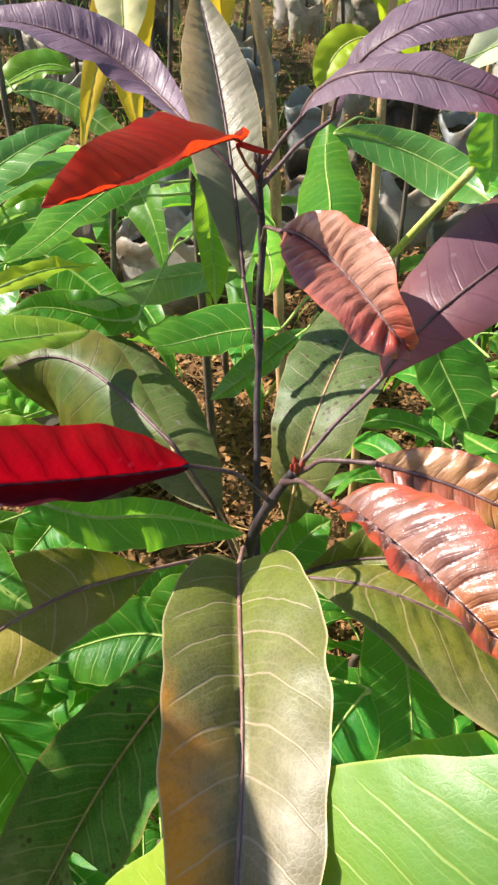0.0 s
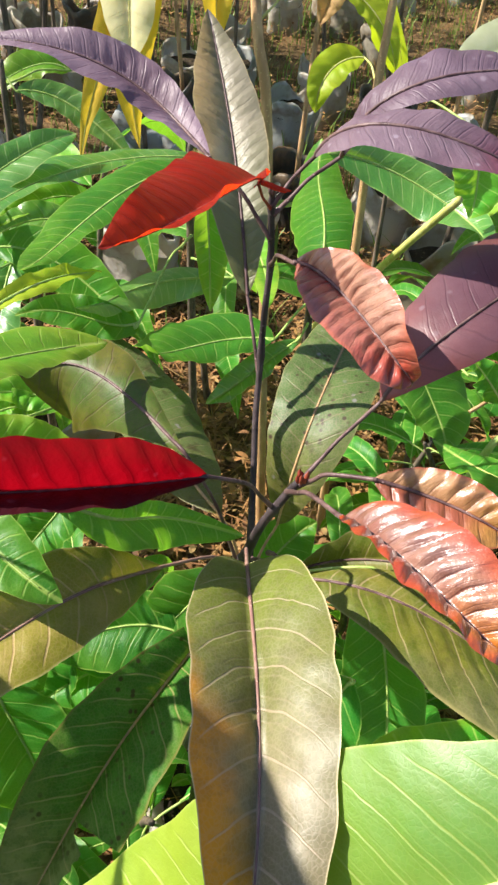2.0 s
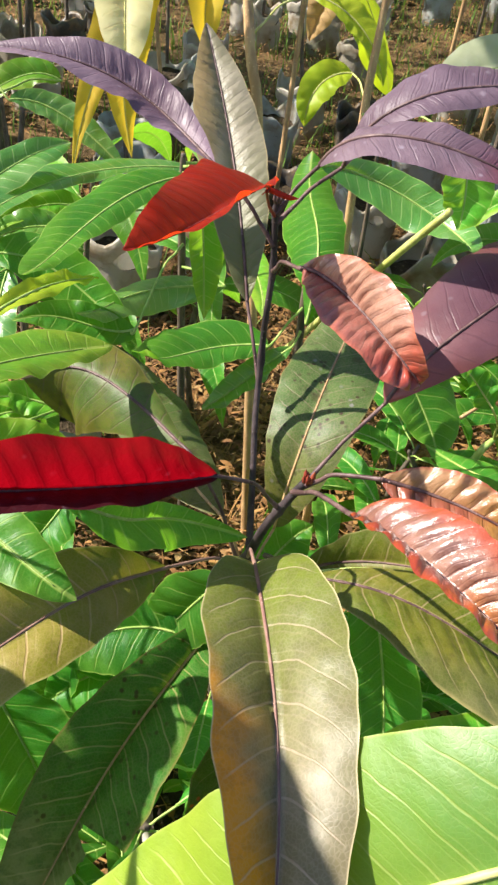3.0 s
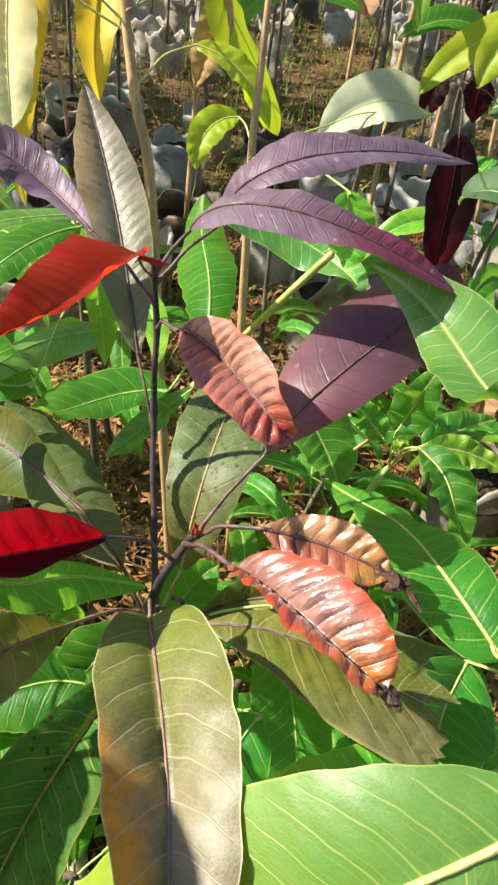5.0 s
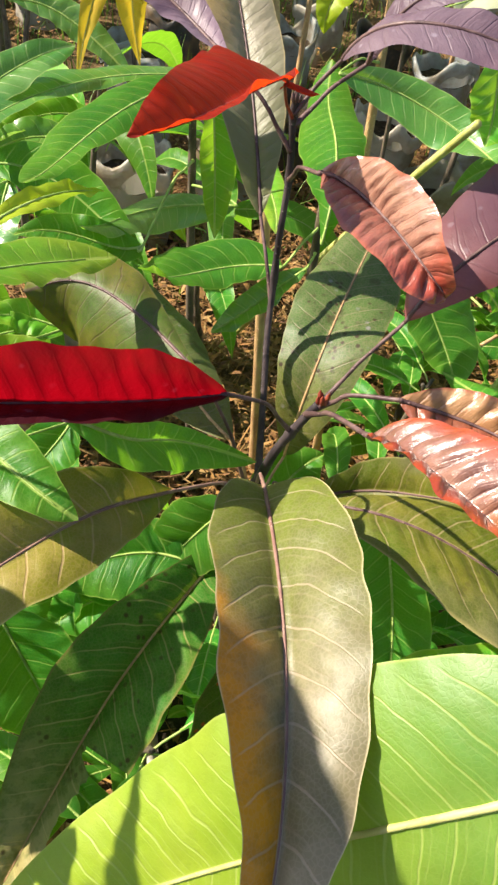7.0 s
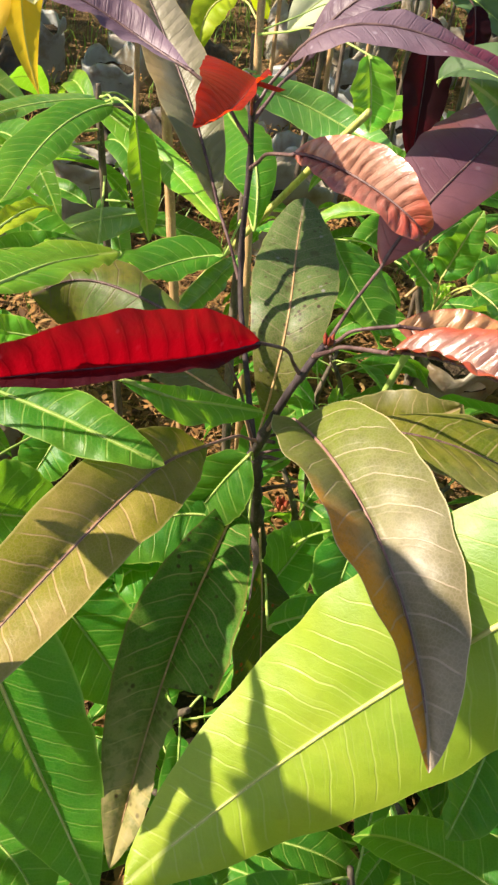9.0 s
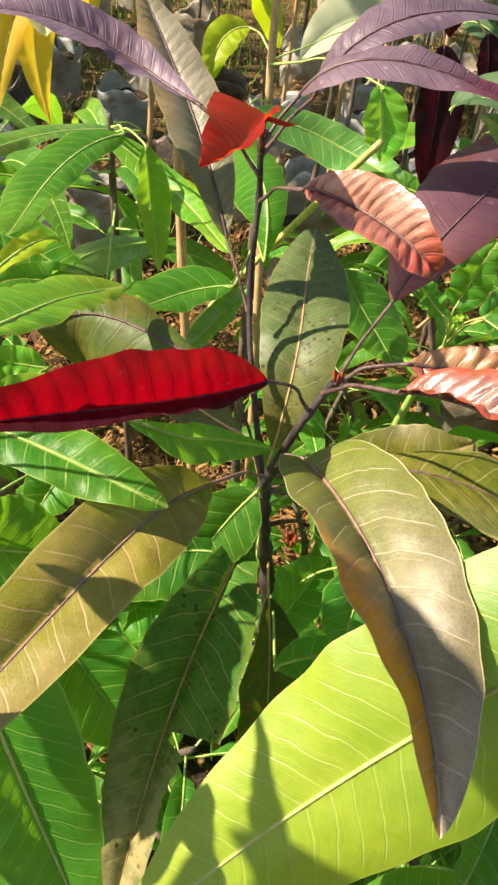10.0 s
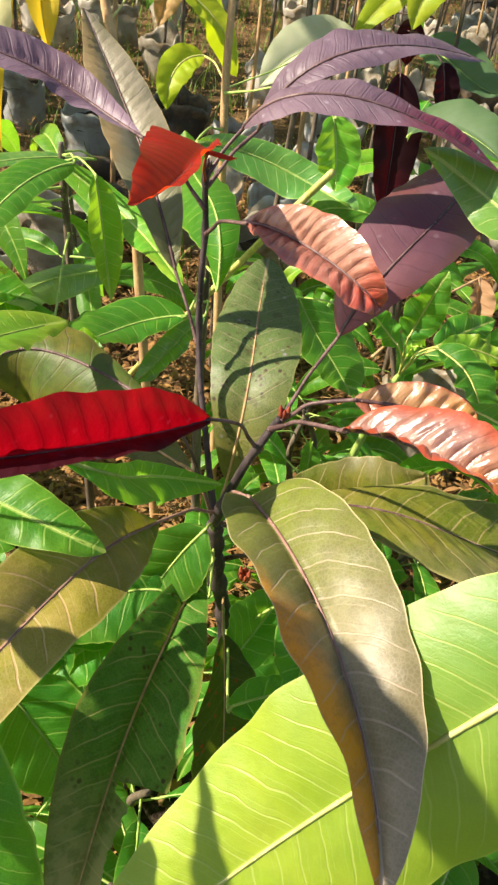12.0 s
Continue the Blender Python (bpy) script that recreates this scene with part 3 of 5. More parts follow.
def litter_heap(counts, seed):
    """Dry leaf scraps, straw and wood chips, lying on the ground: thick in the bed, thinner round it."""
    rng = random.Random(seed)
    verts, faces = [], []
    for n in range(sum(counts)):
        r = rng.random()
        cx, cy = (rng.uniform(-0.55, 0.85), rng.uniform(0.05, 1.7)) if n < counts[0] else (rng.uniform(-1.7, 2.7), rng.uniform(-0.8, 4.3) if n % 2 else rng.uniform(1.8, 5.4))
        z = 0.012 + rng.random() ** 2 * 0.03
        turn, tip = rng.uniform(0, 6.28), rng.uniform(-0.5, 0.5)
        ln, wd = (rng.uniform(0.007, 0.022), rng.uniform(0.003, 0.009)) if r < 0.62 else (rng.uniform(0.02, 0.07), rng.uniform(0.0010, 0.0024))
        ca, sa = math.cos(turn), math.sin(turn)
        k = len(verts)
        curl = rng.uniform(-0.3, 0.6)
        for i in range(4):
            s = i / 3 - 0.5
            half = wd * (1 - (2 * s) ** 2 * 0.8) * 0.5
            for side in (-1, 1):
                x, y = s * ln, side * half
                verts.append((cx + x * ca - y * sa, cy + x * sa + y * ca, z + tip * x + abs(y) * 0.7 + curl * (s * s) * ln))
        faces += [(k + 2 * i, k + 2 * i + 1, k + 2 * i + 3, k + 2 * i + 2) for i in range(3)]
    return tagged(new("leaf_litter", smooth_mesh("leaf_litter", verts, faces, LITTER)), "tan and brown dry leaf scraps, straw and chips on soil", "litter", kind="stuff")


litter_heap((44000, 60000), 5)

# ---- the mango sapling in the middle ----
sapling = thing("mango_sapling", "young mango sapling with purple, copper, red and olive leaves", "sapling")
FORK = (0.003, 0.258, 0.358)
part("stem", tube("stem", [(0.021, 0.275, -0.01), (0.021, 0.27, 0.12), (0.019, 0.262, 0.245), (0.008, 0.259, 0.31), FORK], [0.006, 0.0055, 0.005, 0.0045, 0.0042], BARK, 10, (0.55, 0.72, 0.80, 0.88, 0.95)), sapling, "dark knobbly woody stem")
part("shoot", tube("shoot", [FORK, (0.004, 0.279, 0.384), (0.004, 0.308, 0.425), (0.005, 0.320, 0.452), (0.005, 0.3215, 0.48), (0.006, 0.322, 0.508), (0.004, 0.320, 0.539), (0.004, 0.319, 0.545)],
                   [0.0025, 0.0019, 0.0017, 0.0017, 0.0017, 0.0016, 0.0016, 0.0010], BARK, 10, (0.46, 0.72, 0.86)), sapling, "slender dark purple upright shoot")
part("branch", tube("branch", [FORK, (-0.002, 0.238, 0.385), (0.002, 0.226, 0.420), (0.008, 0.220, 0.443), (0.017, 0.2165, 0.464)], [0.0034, 0.0029, 0.0023, 0.0020, 0.0019], BARK, 10, (0.33, 0.75)), sapling, "dark forked side branch")


def bud_scale(at, size, mat, i, n, seed):
    rng = random.Random(seed * 100 + i)
    w = 6.28 * i / n + rng.random()
    tip = Vector(at) + Vector((math.cos(w) * size * 0.45, math.sin(w) * size * 0.45, size * rng.uniform(0.6, 1.3)))
    foot = Vector(at) + Vector((math.cos(w), math.sin(w), 0)) * size * 0.28
    verts = []
    for r, f in ((0.03, 0), (0.22, 0.35), (0.20, 0.65), (0.03, 1)):
        verts += [foot.lerp(tip, f) + Vector((math.cos(6.28 * j / 5), math.sin(6.28 * j / 5), 0)) * size * r for j in range(5)]
    faces = [(5 * k + j, 5 * k + (j + 1) % 5, 5 * k + 5 + (j + 1) % 5, 5 * k + 5 + j) for k in range(3) for j in range(5)]
    return smooth_mesh("bud_scale", verts, faces, mat)


for spot, size, mat, count, seed in (((0.018, 0.2155, 0.465), 0.0055, RUST, 7, 1), ((0.004, 0.319, 0.544), 0.0050, TWIG, 4, 2), ((0.021, 0.245, 0.318), 0.0075, RUST, 9, 3)):
    for k in range(count):
        part("bud_scale", bud_scale(spot, size, mat, k, count, seed), sapling)
for foot, tip in (((0.0160, 0.2812, 0.3444), (0.0204, 0.2698, 0.3535)), ((0.0145, 0.2751, 0.3373), (0.0234, 0.2609, 0.3451)), ((0.0131, 0.2610, 0.3217), (0.0301, 0.2484, 0.3341)), ((0.0061, 0.2674, 0.3259), (-0.0092, 0.2679, 0.3404))):
    part("petiole_stub", tube("petiole_stub", [foot, Vector(foot).lerp(Vector(tip), 0.5) + Vector((0, 0, 0.001)), tip], [0.0019, 0.0014, 0.0013], TWIG, 7), sapling, "short dried petiole stub")
blade(sapling, "olive", (-0.0035, 0.1934, 0.4387), (-0.0024, 0.138, 0.4547), (-0.0029, 0.0795, 0.4509), (-0.0139, 0.0231, 0.4326), (0.0305, 0.0270), (36, 32), (6, 20), (0.49, 0.76), (-0.001, 0.236, 0.392), rib=PINKRIB, ruffle=0.0014, quilt=0.0011, gap=0.0155, sweep=14.0, fine=70, label="olive-bronze drooping leaf with orange blotches")
blade(sapling, "olive_gold", (-0.0397, 0.213, 0.4118), (-0.0661, 0.1835, 0.4327), (-0.1034, 0.1502, 0.4347), (-0.1852, 0.0837, 0.4086), (0.0225, 0.0230), (24, 11), (25, -4), (0.86, 0.48), (-0.002, 0.238, 0.386), rib=PINKRIB, ruffle=0.0012, quilt=0.0010, gap=0.0135, fine=60, label="golden olive leaf with purple midrib")
blade(sapling, "spotted", (-0.0059, 0.2454, 0.3416), (-0.0487, 0.1799, 0.3414), (-0.0771, 0.1415, 0.3165), (-0.1149, 0.0745, 0.2804), (0.0322, 0.0312), (38, 25), (7, -7), (0.92, 0.77), (0.006, 0.257, 0.335), rib=TAN, ruffle=0.0008, fine=150, across=16, bite=(0.655, 0.83, 0.16, -1), label="dark green spotted leaf with a bitten edge")
blade(sapling, "red_flecked", (0.006, 0.2314, 0.2873), (0.0007, 0.2024, 0.257), (-0.0038, 0.182, 0.2254), (-0.0065, 0.1618, 0.1888), (0.0331, 0.0317), (-30, 42), (-11, -27), (0.73, 0.71), (0.014, 0.26, 0.29), rib=TAN, label="small dark spotted leaf with red flecks")
blade(sapling, "olive_dark", (0.0218, 0.2048, 0.4157), (0.0729, 0.1796, 0.4242), (0.1132, 0.1546, 0.4156), (0.1668, 0.1402, 0.4108), (0.03, 0.0416), (-27, 45), (29, 4), (0.86, 0.55), (0.002, 0.245, 0.382), rib=TWIG, ruffle=0.001, fine=110, across=14, end=0.70, label="olive leaf with a torn end")
blade(sapling, "olive_dark", (0.028, 0.2542, 0.3612), (0.069, 0.2584, 0.3671), (0.0929, 0.2367, 0.3869), (0.106, 0.2133, 0.4165), (0.0207, 0.026), (30, 17), (-13, 0), (0.69, 0.65), (0.004, 0.255, 0.36), rib=TWIG)
blade(sapling, "grey_green", (0.0212, 0.2947, 0.3545), (0.0333, 0.306, 0.4191), (0.0535, 0.3554, 0.4328), (0.0785, 0.4124, 0.448), (0.026, 0.0291), (-17, 23), (5, -28), (0.67, 0.55), (0.005, 0.265, 0.345), rib=TAN, label="grey-green speckled leaf with tan midrib")
blade(sapling, "grey_olive", (-0.0302, 0.2406, 0.4548), (-0.0714, 0.2854, 0.4627), (-0.0959, 0.2991, 0.461), (-0.1151, 0.2941, 0.4569), (0.0360, 0.0235), (-36, -26), (-22, -24), (1.13, 0.81), (-0.003, 0.243, 0.376), rib=TWIG, label="dull olive leaf with purple midrib")
blade(sapling, "grey_green", (-0.0144, 0.252, 0.4064), (-0.043, 0.3153, 0.3964), (-0.0656, 0.3812, 0.3846), (-0.1033, 0.4348, 0.3895), (0.025, 0.0307), (17, -34), (0, 4), (0.72, 0.59), (-0.001, 0.248, 0.37), rib=TAN, label="speckled green leaf")
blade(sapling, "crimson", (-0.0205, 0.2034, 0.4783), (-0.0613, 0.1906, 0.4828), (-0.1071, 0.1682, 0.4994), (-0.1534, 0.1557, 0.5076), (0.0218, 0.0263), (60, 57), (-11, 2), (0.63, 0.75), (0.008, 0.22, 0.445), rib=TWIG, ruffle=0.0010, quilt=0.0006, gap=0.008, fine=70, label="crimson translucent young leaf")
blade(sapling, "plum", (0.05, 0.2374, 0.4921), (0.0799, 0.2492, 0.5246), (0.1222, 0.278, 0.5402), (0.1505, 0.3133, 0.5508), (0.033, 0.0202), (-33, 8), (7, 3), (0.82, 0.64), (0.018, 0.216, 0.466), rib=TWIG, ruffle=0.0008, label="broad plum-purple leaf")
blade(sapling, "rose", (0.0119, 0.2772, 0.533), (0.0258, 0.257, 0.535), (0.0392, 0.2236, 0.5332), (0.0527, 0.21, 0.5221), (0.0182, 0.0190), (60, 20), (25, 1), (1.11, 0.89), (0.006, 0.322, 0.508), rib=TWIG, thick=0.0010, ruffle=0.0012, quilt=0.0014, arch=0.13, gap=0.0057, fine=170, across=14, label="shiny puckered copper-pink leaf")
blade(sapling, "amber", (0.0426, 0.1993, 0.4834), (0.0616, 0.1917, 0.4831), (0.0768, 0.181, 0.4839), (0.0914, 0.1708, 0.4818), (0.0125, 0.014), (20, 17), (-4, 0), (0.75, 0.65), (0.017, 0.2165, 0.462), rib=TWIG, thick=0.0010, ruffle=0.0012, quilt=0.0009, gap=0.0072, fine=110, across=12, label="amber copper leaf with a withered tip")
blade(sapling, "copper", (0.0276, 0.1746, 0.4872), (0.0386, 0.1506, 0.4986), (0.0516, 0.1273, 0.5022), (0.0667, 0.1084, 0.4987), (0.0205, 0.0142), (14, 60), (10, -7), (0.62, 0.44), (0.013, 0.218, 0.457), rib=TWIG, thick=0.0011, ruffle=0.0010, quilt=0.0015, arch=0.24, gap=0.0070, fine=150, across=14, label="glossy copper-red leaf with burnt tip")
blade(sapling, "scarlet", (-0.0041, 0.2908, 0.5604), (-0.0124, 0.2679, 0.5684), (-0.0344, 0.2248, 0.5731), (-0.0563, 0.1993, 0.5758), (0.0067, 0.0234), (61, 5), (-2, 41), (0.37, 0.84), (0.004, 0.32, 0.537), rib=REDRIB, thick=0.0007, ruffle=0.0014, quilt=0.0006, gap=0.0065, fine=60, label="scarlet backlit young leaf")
blade(sapling, "purple", (-0.0244, 0.3326, 0.5536), (-0.0514, 0.3777, 0.5626), (-0.0856, 0.3898, 0.5774), (-0.1396, 0.3994, 0.5813), (0.0188, 0.0145), (37, 17), (-1, -13), (0.86, 0.81), (0.005, 0.3205, 0.522), rib=TWIG, thick=0.0010, ruffle=0.0012, quilt=0.0007, gap=0.0068, fine=70, label="arching grey-purple leaf")
blade(sapling, "bronze", (-0.0027, 0.35, 0.4744), (-0.0092, 0.3967, 0.515), (-0.0175, 0.4457, 0.5454), (-0.03, 0.4976, 0.5803), (0.0228, 0.0195), (24, 17), (2, -16), (0.75, 0.81), (0.005, 0.3215, 0.441), rib=TWIG, thick=0.0010, ruffle=0.0010, quilt=0.0007, gap=0.0078, fine=110, across=10, label="upright bronze-grey leaf")
blade(sapling, "purple", (0.0356, 0.3375, 0.5564), (0.059, 0.3156, 0.595), (0.1116, 0.3263, 0.5998), (0.1679, 0.3495, 0.5881), (0.0174, 0.0112), (-22, 18), (-1, 12), (0.73, 0.91), (0.005, 0.32, 0.534), rib=TWIG, thick=0.0010, ruffle=0.0012, quilt=0.0006, gap=0.0068, fine=70, label="long mauve-purple young leaf")
blade(sapling, "mauve_red", (0.0216, 0.319, 0.5631), (0.0477, 0.2898, 0.5868), (0.0941, 0.2749, 0.5782), (0.1363, 0.2638, 0.5574), (0.0118, 0.0172), (-13, 25), (15, 38), (0.71, 0.90), (0.004, 0.319, 0.539), rib=TWIG, thick=0.0010, ruffle=0.0012, quilt=0.0006, gap=0.0068, fine=70, label="mauve leaf with reddened end")
blade(sapling, "green", (-0.0161, 0.2145, 0.3424), (-0.0466, 0.2256, 0.3487), (-0.0753, 0.2248, 0.3438), (-0.107, 0.2164, 0.3374), (0.0263, 0.018), (10, 17), (1, 0), (0.59, 0.84), (0.006, 0.259, 0.33), rib=GREENSTEM)
blade(sapling, "green", (0.0041, 0.2189, 0.2717), (0.0214, 0.2321, 0.2692), (0.0389, 0.2443, 0.2769), (0.0549, 0.2523, 0.2901), (0.0288, 0.0182), (34, -1), (-7, 5), (0.63, 0.75), (0.015, 0.261, 0.28), rib=GREENSTEM)
blade(sapling, "green", (0.0669, 0.2464, 0.3749), (0.0784, 0.225, 0.331), (0.0827, 0.1981, 0.2905), (0.0732, 0.1582, 0.2663), (0.0218, 0.026), (36, 4), (-9, 3), (0.68, 0.66), (0.008, 0.26, 0.34), rib=GREENSTEM)
blade(sapling, "green", (-0.0096, 0.1708, 0.3044), (0.0064, 0.1698, 0.3091), (0.022, 0.1672, 0.3135), (0.0375, 0.1655, 0.3192), (0.012, 0.012), (17, 17), (0, 0), (0.62, 0.80), (0.02, 0.263, 0.25), rib=GREENSTEM)
blade(sapling, "green", (0.0544, 0.1956, 0.3491), (0.0409, 0.1854, 0.3343), (0.0327, 0.1753, 0.3234), (0.027, 0.1654, 0.3144), (0.022, 0.022), (17, 17), (0, 0), (0.62, 0.80), (0.02, 0.264, 0.24), rib=GREENSTEM)
blade(sapling, "green", (-0.0115, 0.2265, 0.3876), (-0.0242, 0.2279, 0.3698), (-0.0364, 0.2271, 0.3515), (-0.0513, 0.2238, 0.3316), (0.02, 0.02), (17, 17), (0, 0), (0.62, 0.80), (0.003, 0.258, 0.352), rib=GREENSTEM, bend=0.1)
blade(sapling, "green", (0.0061, 0.2742, 0.3252), (0.0182, 0.2843, 0.3331), (0.0303, 0.2942, 0.3415), (0.046, 0.3022, 0.3496), (0.02, 0.02), (17, 17), (0, 0), (0.62, 0.80), (0.003, 0.258, 0.352), rib=GREENSTEM)
blade(sapling, "green", (-0.0019, 0.2407, 0.313), (-0.0214, 0.2453, 0.316), (-0.0444, 0.2517, 0.3217), (-0.0639, 0.255, 0.3264), (0.016, 0.016), (17, 17), (0, 0), (0.62, 0.80), (0.004, 0.258, 0.348), rib=GREENSTEM)

# ---- the saplings round it ----
right_sapling = thing("mango_sapling", "green mango sapling with large light green leaves", "sapling", "nursery saplings")
part("stem", tube("stem", [(0.21, 0.14, -0.01), (0.205, 0.14, 0.25), (0.2, 0.14, 0.47), (0.205, 0.15, 0.52)], [0.006, 0.005, 0.0035, 0.002], GREYSTEM, 8), right_sapling)
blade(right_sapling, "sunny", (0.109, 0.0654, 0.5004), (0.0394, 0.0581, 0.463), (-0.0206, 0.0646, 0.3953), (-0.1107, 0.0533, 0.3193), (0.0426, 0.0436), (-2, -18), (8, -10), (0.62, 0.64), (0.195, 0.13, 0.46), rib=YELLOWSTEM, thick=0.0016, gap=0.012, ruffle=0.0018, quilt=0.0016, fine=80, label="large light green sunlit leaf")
blade(right_sapling, "glossy", (0.1183, 0.1639, 0.5912), (0.1211, 0.1883, 0.5565), (0.1264, 0.2487, 0.5489), (0.0959, 0.2752, 0.5674), (0.0159, 0.026), (-21, 17), (-32, 0), (0.89, 0.95), (0.205, 0.15, 0.5), rib=GREENSTEM, ruffle=0.0015)
blade(right_sapling, "green", (0.1367, 0.1449, 0.456), (0.1235, 0.2123, 0.4555), (0.1285, 0.2741, 0.4175), (0.1135, 0.3341, 0.3909), (0.0252, 0.0215), (0, 4), (4, -8), (0.42, 0.86), (0.2, 0.14, 0.42), rib=YELLOWSTEM, fine=60)
blade(right_sapling, "green", (0.0711, 0.07, 0.3253), (0.0549, 0.0553, 0.3233), (0.0409, 0.0439, 0.3244), (0.0276, 0.0333, 0.3266), (0.018, 0.018), (17, 17), (0, 0), (0.62, 0.80), (0.206, 0.14, 0.33), rib=GREENSTEM)
blade(right_sapling, "lime", (0.117, 0.1157, 0.4166), (0.0939, 0.1236, 0.4122), (0.069, 0.1291, 0.4084), (0.044, 0.1308, 0.4051), (0.013, 0.013), (17, 17), (0, 0), (0.62, 0.80), (0.203, 0.14, 0.4), rib=GREENSTEM)
blade(right_sapling, "green", (0.1662, 0.2012, 0.3737), (0.1471, 0.1796, 0.365), (0.1361, 0.1591, 0.3622), (0.134, 0.1349, 0.3622), (0.03, 0.03), (17, 17), (0, 0), (0.62, 0.80), (0.203, 0.14, 0.4), rib=YELLOWSTEM)
left_sapling = thing("mango_sapling", "green mango sapling with broad glossy leaves", "sapling", "nursery saplings")
part("stem", tube("stem", [(-0.21, 0.21, -0.01), (-0.205, 0.21, 0.25), (-0.203, 0.217, 0.47), (-0.205, 0.22, 0.52)], [0.006, 0.005, 0.0035, 0.002], GREYSTEM, 8), left_sapling)
blade(left_sapling, "green", (-0.1656, 0.1848, 0.4043), (-0.1534, 0.1424, 0.3582), (-0.1391, 0.1112, 0.3036), (-0.1227, 0.0722, 0.2562), (0.0342, 0.03), (22, 17), (-1, 0), (0.58, 0.83), (-0.2, 0.21, 0.39), rib=YELLOWSTEM, thick=0.0015, fine=60)
blade(left_sapling, "green", (-0.1676, 0.2208, 0.4724), (-0.1291, 0.2032, 0.4631), (-0.0985, 0.1775, 0.4601), (-0.0726, 0.1612, 0.4523), (0.0142, 0.0135), (-5, 11), (4, 6), (0.69, 0.79), (-0.2, 0.215, 0.47), rib=GREENSTEM)
blade(left_sapling, "green", (-0.085, 0.1982, 0.4707), (-0.0566, 0.208, 0.4474), (-0.0426, 0.2273, 0.429), (-0.0023, 0.2344, 0.4102), (0.0078, 0.016), (16, 11), (0, 0), (0.80, 0.68), (-0.2, 0.215, 0.47), rib=GREENSTEM)
blade(left_sapling, "lime", (-0.1363, 0.1759, 0.5299), (-0.1136, 0.2105, 0.5187), (-0.0985, 0.2488, 0.5007), (-0.0697, 0.2897, 0.4813), (0.0253, 0.014), (-20, 17), (-2, 0), (0.68, 0.66), (-0.205, 0.215, 0.48), rib=GREENSTEM)
blade(left_sapling, "chartreuse", (-0.1396, 0.3245, 0.4698), (-0.1162, 0.3599, 0.47), (-0.1025, 0.3969, 0.4564), (-0.0932, 0.4336, 0.4392), (0.008, 0.008), (17, 17), (0, 0), (0.62, 0.80), (-0.205, 0.22, 0.47), rib=GREENSTEM)
blade(left_sapling, "green", (-0.0839, 0.2172, 0.3374), (-0.0927, 0.2163, 0.3159), (-0.0969, 0.208, 0.2945), (-0.0993, 0.1934, 0.2742), (0.0118, 0.026), (45, 1), (-5, -4), (0.58, 0.85), (-0.2, 0.215, 0.33), rib=GREENSTEM)
blade(left_sapling, "glossy", (-0.1556, 0.4545, 0.4314), (-0.1601, 0.4315, 0.4145), (-0.164, 0.4056, 0.3959), (-0.1735, 0.375, 0.3771), (0.016, 0.016), (17, 17), (0, 0), (0.62, 0.80), (-0.205, 0.22, 0.44), rib=GREENSTEM)
blade(left_sapling, "lime", (-0.1117, 0.3711, 0.3794), (-0.1253, 0.3706, 0.3835), (-0.142, 0.369, 0.3881), (-0.1613, 0.3535, 0.3943), (0.012, 0.012), (17, 17), (0, 0), (0.62, 0.80), (-0.205, 0.22, 0.4), rib=GREENSTEM)
blade(left_sapling, "green", (-0.1721, 0.2321, 0.3746), (-0.1512, 0.2358, 0.3618), (-0.1314, 0.2395, 0.3505), (-0.1071, 0.2415, 0.3392), (0.03, 0.03), (17, 17), (0, 0), (0.62, 0.80), (-0.204, 0.215, 0.38), rib=YELLOWSTEM, fine=50)
# extra leaf out of view, placed to keep sun off the spotted leaf
blade(left_sapling, "green", (-0.192, 0.218, 0.486), (-0.205, 0.190, 0.478), (-0.222, 0.163, 0.460), (-0.243, 0.130, 0.432), (0.030, 0.030), (8, 8), (0, 0), (0.45, 0.55), (-0.204, 0.218, 0.43), rib=GREENSTEM, fine=50)
blade(left_sapling, "green", (-0.1042, 0.3203, 0.3488), (-0.1129, 0.3116, 0.3385), (-0.1232, 0.3028, 0.3288), (-0.1335, 0.2937, 0.3195), (0.018, 0.018), (17, 17), (0, 0), (0.62, 0.80), (-0.204, 0.215, 0.36), rib=GREENSTEM)
blade(left_sapling, "green", (-0.1243, 0.196, 0.3399), (-0.1122, 0.1833, 0.3186), (-0.1011, 0.1706, 0.299), (-0.0902, 0.1542, 0.2788), (0.028, 0.028), (17, 17), (0, 0), (0.62, 0.80), (-0.205, 0.21, 0.3), rib=GREENSTEM)
blade(left_sapling, "green", (-0.052, 0.2202, 0.3285), (-0.0706, 0.2178, 0.3232), (-0.0861, 0.2132, 0.3175), (-0.1037, 0.2048, 0.3097), (0.022, 0.022), (17, 17), (0, 0), (0.62, 0.80), (-0.205, 0.21, 0.28), rib=GREENSTEM)
blade(left_sapling, "lime", (-0.1729, 0.3463, 0.3752), (-0.1545, 0.3575, 0.3794), (-0.1384, 0.3641, 0.3805), (-0.1216, 0.3651, 0.3753), (0.013, 0.013), (17, 17), (0, 0), (0.62, 0.80), (-0.204, 0.218, 0.42), rib=GREENSTEM)
blade(left_sapling, "lime", (-0.1498, 0.2844, 0.4208), (-0.1287, 0.2901, 0.4172), (-0.1093, 0.2931, 0.4131), (-0.089, 0.2933, 0.407), (0.014, 0.014), (17, 17), (0, 0), (0.62, 0.80), (-0.204, 0.218, 0.43), rib=GREENSTEM)
blade(left_sapling, "green", (-0.1056, 0.2448, 0.3467), (-0.0766, 0.2354, 0.3325), (-0.0559, 0.234, 0.3275), (-0.0308, 0.2297, 0.3097), (0.026, 0.026), (17, 17), (0, 0), (0.62, 0.80), (-0.205, 0.21, 0.32), rib=GREENSTEM)
